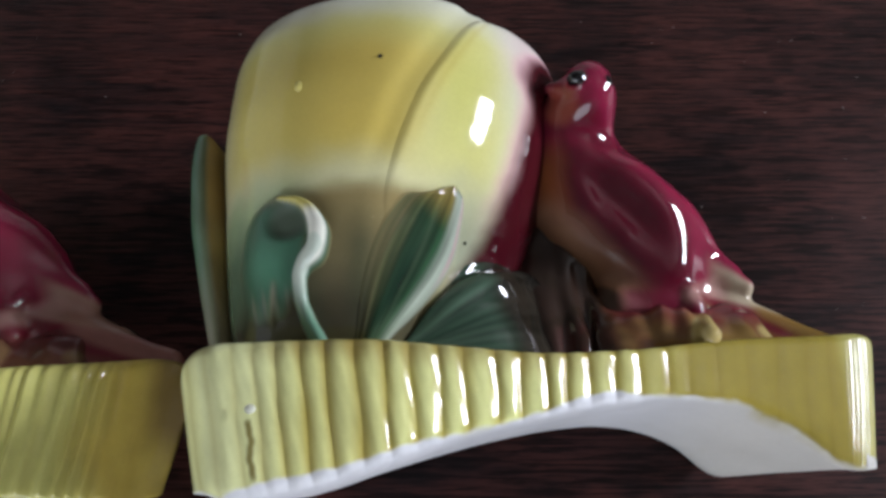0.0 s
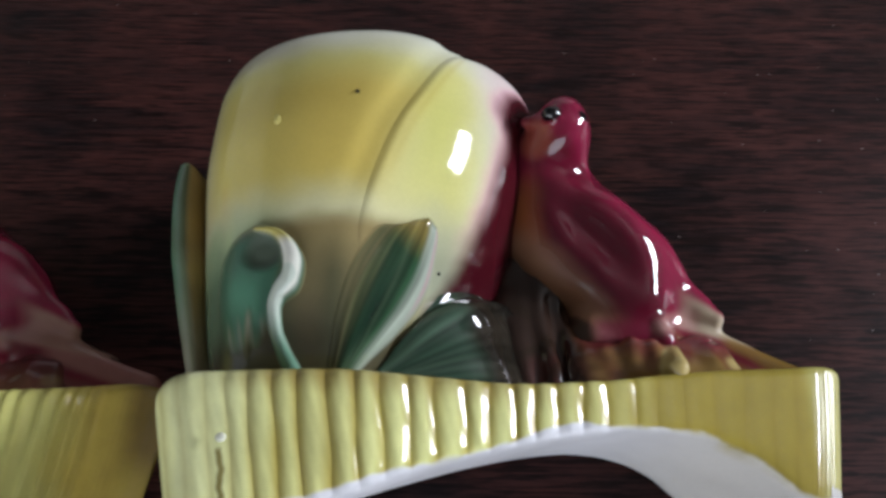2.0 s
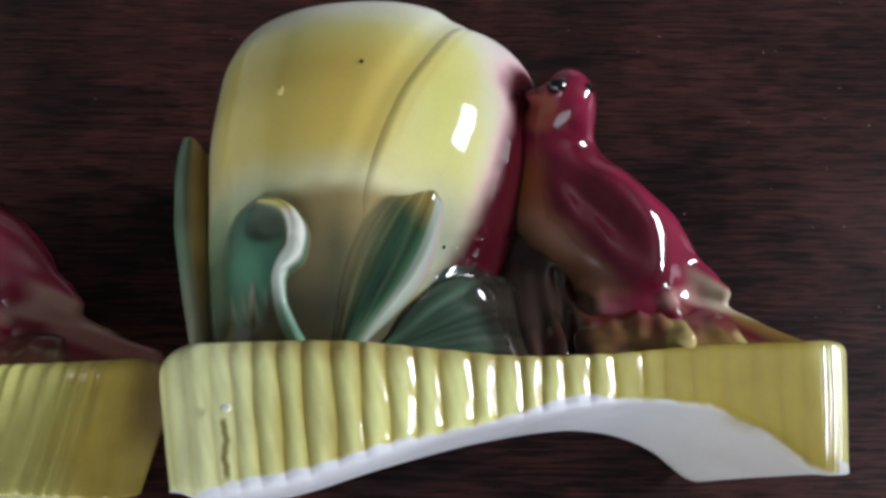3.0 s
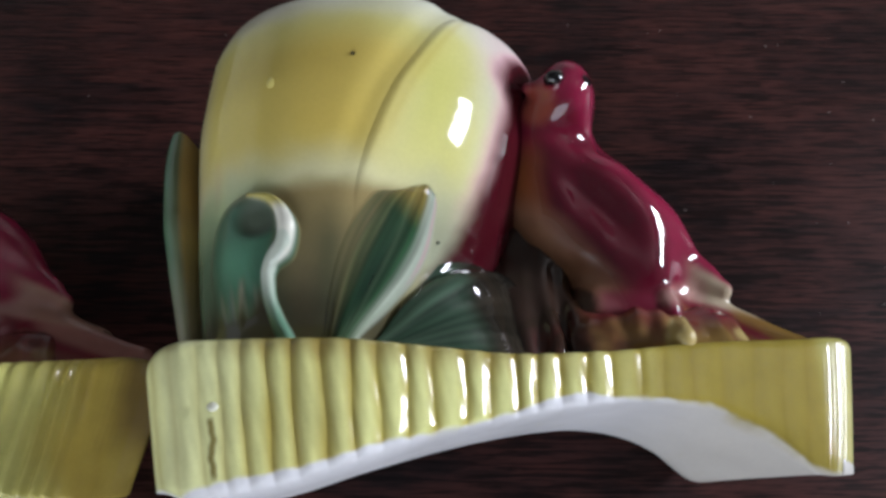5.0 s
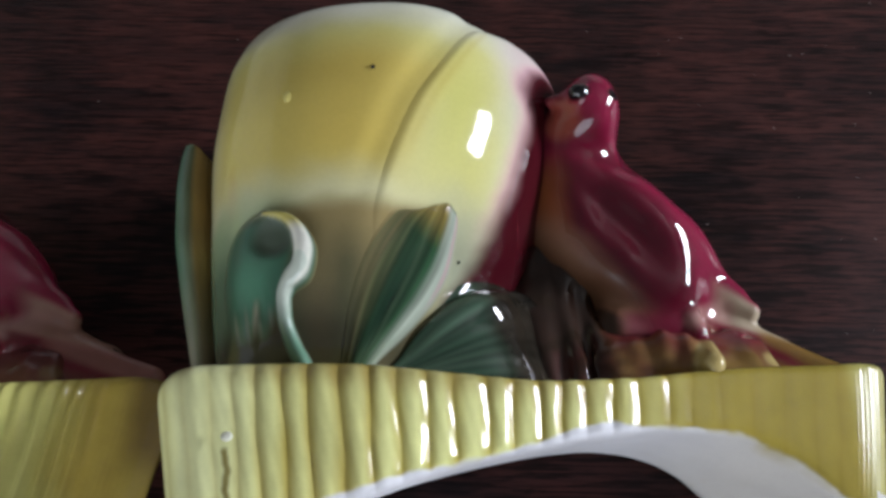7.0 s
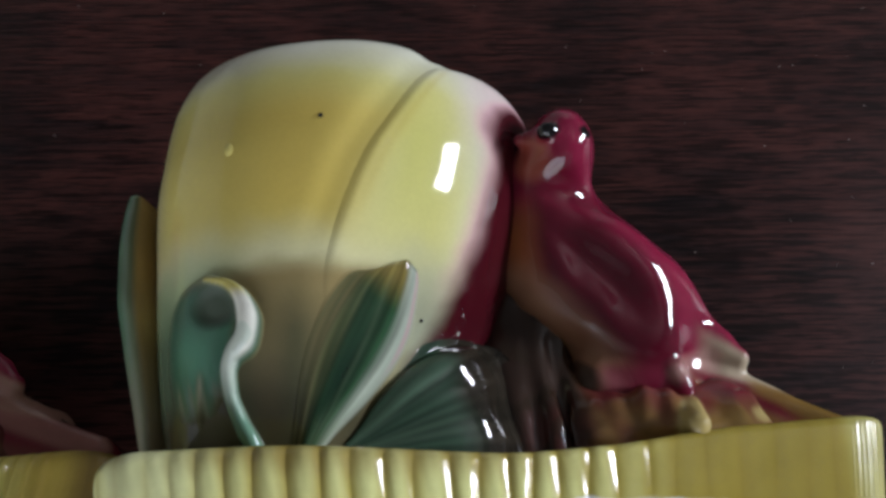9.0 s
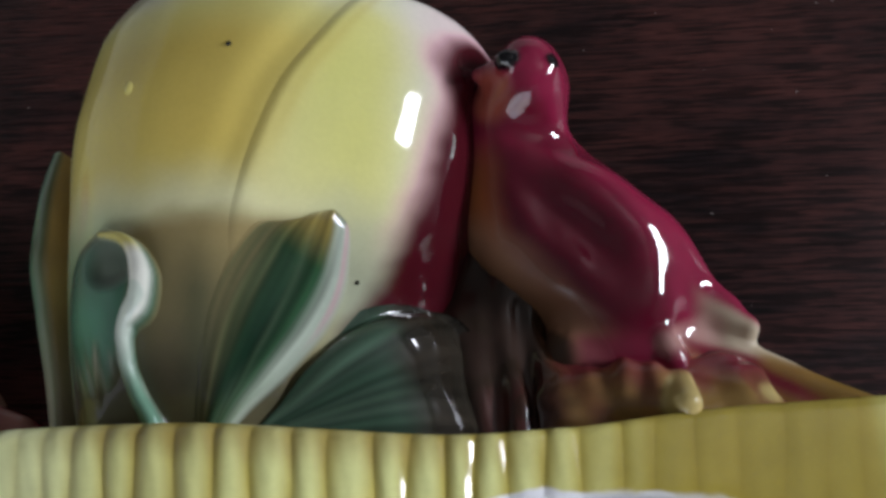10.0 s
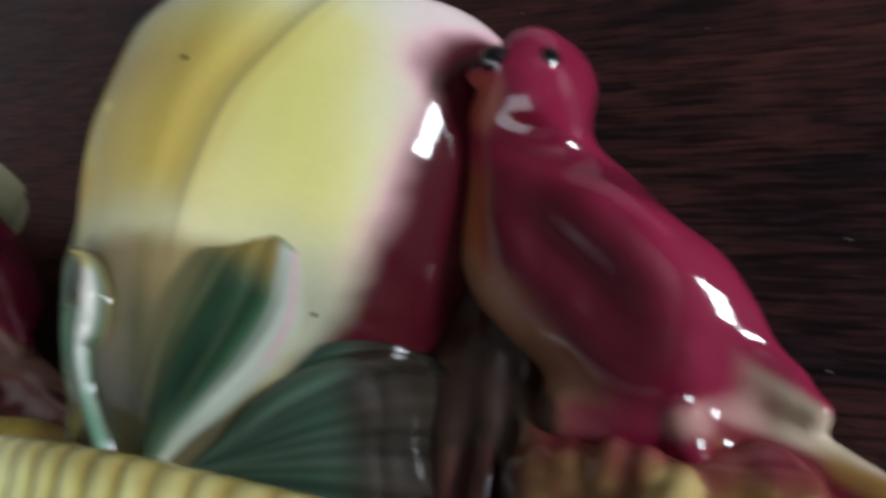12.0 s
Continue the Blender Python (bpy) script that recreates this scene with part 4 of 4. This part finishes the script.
def speck(parent, name, place, radii, colour, label):
    """A small blemish of the glaze, or a bump added for a glint."""
    v, fc = surface(lambda p: ball(p, place, radii), [place[i] - radii[i] - 0.0006 for i in range(3)], [place[i] + radii[i] + 0.0006 for i in range(3)], min(radii) * 0.45)
    part(name, v, fc, GLAZE, parent, label, rgba(np.tile(colour, (len(v), 1))))


# the room and the table
def room():
    x0, x1, y0, y1, z0, z1 = ROOM
    t = 0.12
    tagged(box("floor", (x0 - t, y0 - t, z0 - t), (x1 + t, y1 + t, z0), FLOORWOOD), "brown boarded floor under the table", "floor", kind="structure")
    tagged(box("ceiling", (x0 - t, y0 - t, z1), (x1 + t, y1 + t, z1 + t), CEILING), "pale painted wooden ceiling", "ceiling", kind="structure")
    tagged(box("wall_north", (x0 - t, y1, z0), (x1 + t, y1 + t, z1), PLASTER), "plain painted plaster wall", "wall", kind="structure")

    def slab(name, along, at, thick, a, b, za, zb, mat, parent):
        lo, hi = ((at, a, za), (at + thick, b, zb)) if along == "y" else ((a, at, za), (b, at + thick, zb))
        box(name, lo, hi, mat, parent)

    def holed(name, along, at, lo, hi, w):
        e = tagged(new(name), "painted plaster wall with a window opening", "wall", kind="structure")
        l, r, d, u = w["c"] - w["wide"] / 2, w["c"] + w["wide"] / 2, w["z"] - w["high"] / 2, w["z"] + w["high"] / 2
        for a, b, za, zb in ((lo, l, z0, z1), (r, hi, z0, z1), (l, r, z0, d), (l, r, u, z1)):
            slab("panel", along, at, t, a, b, za, zb, PLASTER, e)

    def window(name, along, at, w, bars):
        e = tagged(new(name), "white painted window with glazing bars; the south one is added fill", "window", kind="structure")
        l, r, d, u = w["c"] - w["wide"] / 2 + 0.002, w["c"] + w["wide"] / 2 - 0.002, w["z"] - w["high"] / 2 + 0.002, w["z"] + w["high"] / 2 - 0.002
        f = 0.05
        for a, b, za, zb in ((l, l + f, d, u), (r - f, r, d, u), (l + f, r - f, d, d + f), (l + f, r - f, u - f, u)):
            slab("window_frame", along, at, 0.037, a, b, za, zb, WHITEPAINT, e)
        for k in bars:
            m = w["c"] + k * w["wide"]
            slab("glazing_bar", along, at, 0.03, m - 0.02, m + 0.02, d + f, u - f, WHITEPAINT, e)
    tagged(box("wall_west", (x0 - t, y0, z0), (x0, y1, z1), PLASTER), "plain painted plaster wall", "wall", kind="structure")
    # this wall is pierced only for the added fill window
    holed("wall_south", "x", y0 - t, x0 - t, x1 + t, FILL_WIN)
    holed("wall_east", "y", x1, y0, y1, WIN)
    window("window_1", "y", x1 + 0.003, WIN, (-0.17, 0.17))
    window("fill_window", "x", y0 - 0.04, FILL_WIN, (-0.17, 0.17))


def table():
    e = new("table")
    tagged(e, "dark mahogany table with a worn polished top", "table")
    box("tabletop", (-0.75, -0.28, -0.03), (0.75, 0.62, 0.0), TABLE, e, 0.004)
    for x in (-0.68, 0.68):
        for y in (-0.21, 0.55):
            box("leg", (x - 0.03, y - 0.03, ROOM[4]), (x + 0.03, y + 0.03, -0.03), TABLE, e, 0.004)
    box("apron", (-0.65, -0.22, -0.12), (0.65, -0.20, -0.03), TABLE, e)
    box("apron", (-0.65, 0.54, -0.12), (0.65, 0.56, -0.03), TABLE, e)
    return e


room()
table()

planter = tagged(new("planter"), "yellow tulip planter with a red bird, lying on a dark table", "planter", "bird planters")
ribbed_base(planter)
flower_cup(planter)
front_petal(planter)
leaves(planter)
curled_bud(planter)
stump(planter)
bird_figure(planter)

speck(planter, "glaze_speck", (-0.0166, 0.1284, float(cup_height(-0.0166, 0.1284)) + 0.0001), (0.0006, 0.0006, 0.0005), BLACK, "black speck in the glaze")
speck(planter, "glaze_speck", (0.0061, 0.0892, float(cup_height(0.0061, 0.0892)) + 0.0006), (0.0005, 0.0005, 0.0005), BLACK, "black speck in the glaze")
# the bump on the cup is added to make a small glint
speck(planter, "glaze_bump", (-0.0380, 0.1220, float(cup_height(-0.0380, 0.1220)) - 0.0008), (0.0016, 0.0022, 0.0011), YELLOW, "small bump added to the glaze for a glint")
speck(planter, "glaze_bump", (-0.0437, 0.0387, 0.0832), (0.0013, 0.0011, 0.0005), CREAM * 1.05, "pale raised blister in the glaze")

# its companion beside it: the same bird and flower on a plain block
twin = tagged(new("planter"), "matching yellow planter with a red bird, beside the other", "planter", "bird planters")
ribbed_base(twin, True)
flower_cup(twin, True)
front_petal(twin, True)
stump(twin, True)
bird_figure(twin, True).matrix_basis = pose(0.101, 0.076, 0.003, 0, 0, 6) @ pose(-0.100, -0.075, 0)
twin.matrix_basis = pose(-0.2000, -0.0075, 0)


def dust():
    """Fine flecks of dust on the tabletop."""
    rng = np.random.default_rng(7)
    verts, faces = [], []
    for _ in range(70):
        x, y = rng.uniform(0.09, 0.24), rng.uniform(0.0, 0.26)
        if rng.random() < 0.3:
            x = rng.uniform(-0.2, 0.2)
            y = rng.uniform(0.19, 0.27)
        r, a = rng.uniform(0.0001, 0.0004), rng.uniform(0, 3)
        n = len(verts)
        for k in range(5):
            q = a + k * 2 * math.pi / 5
            verts.append((x + 1.6 * r * math.cos(q), y + 0.7 * r * math.sin(q), 0.0001))
        verts.append((x, y, 0.0001 + r * 0.5))
        faces += [(n + k, n + (k + 1) % 5, n + 5) for k in range(5)]
    mat = plaster_material("dust", (0.30, 0.27, 0.26))
    tagged(part("dust", verts, faces, mat), "scattered pale dust flecks on the dark tabletop", "dust", kind="stuff")


dust()
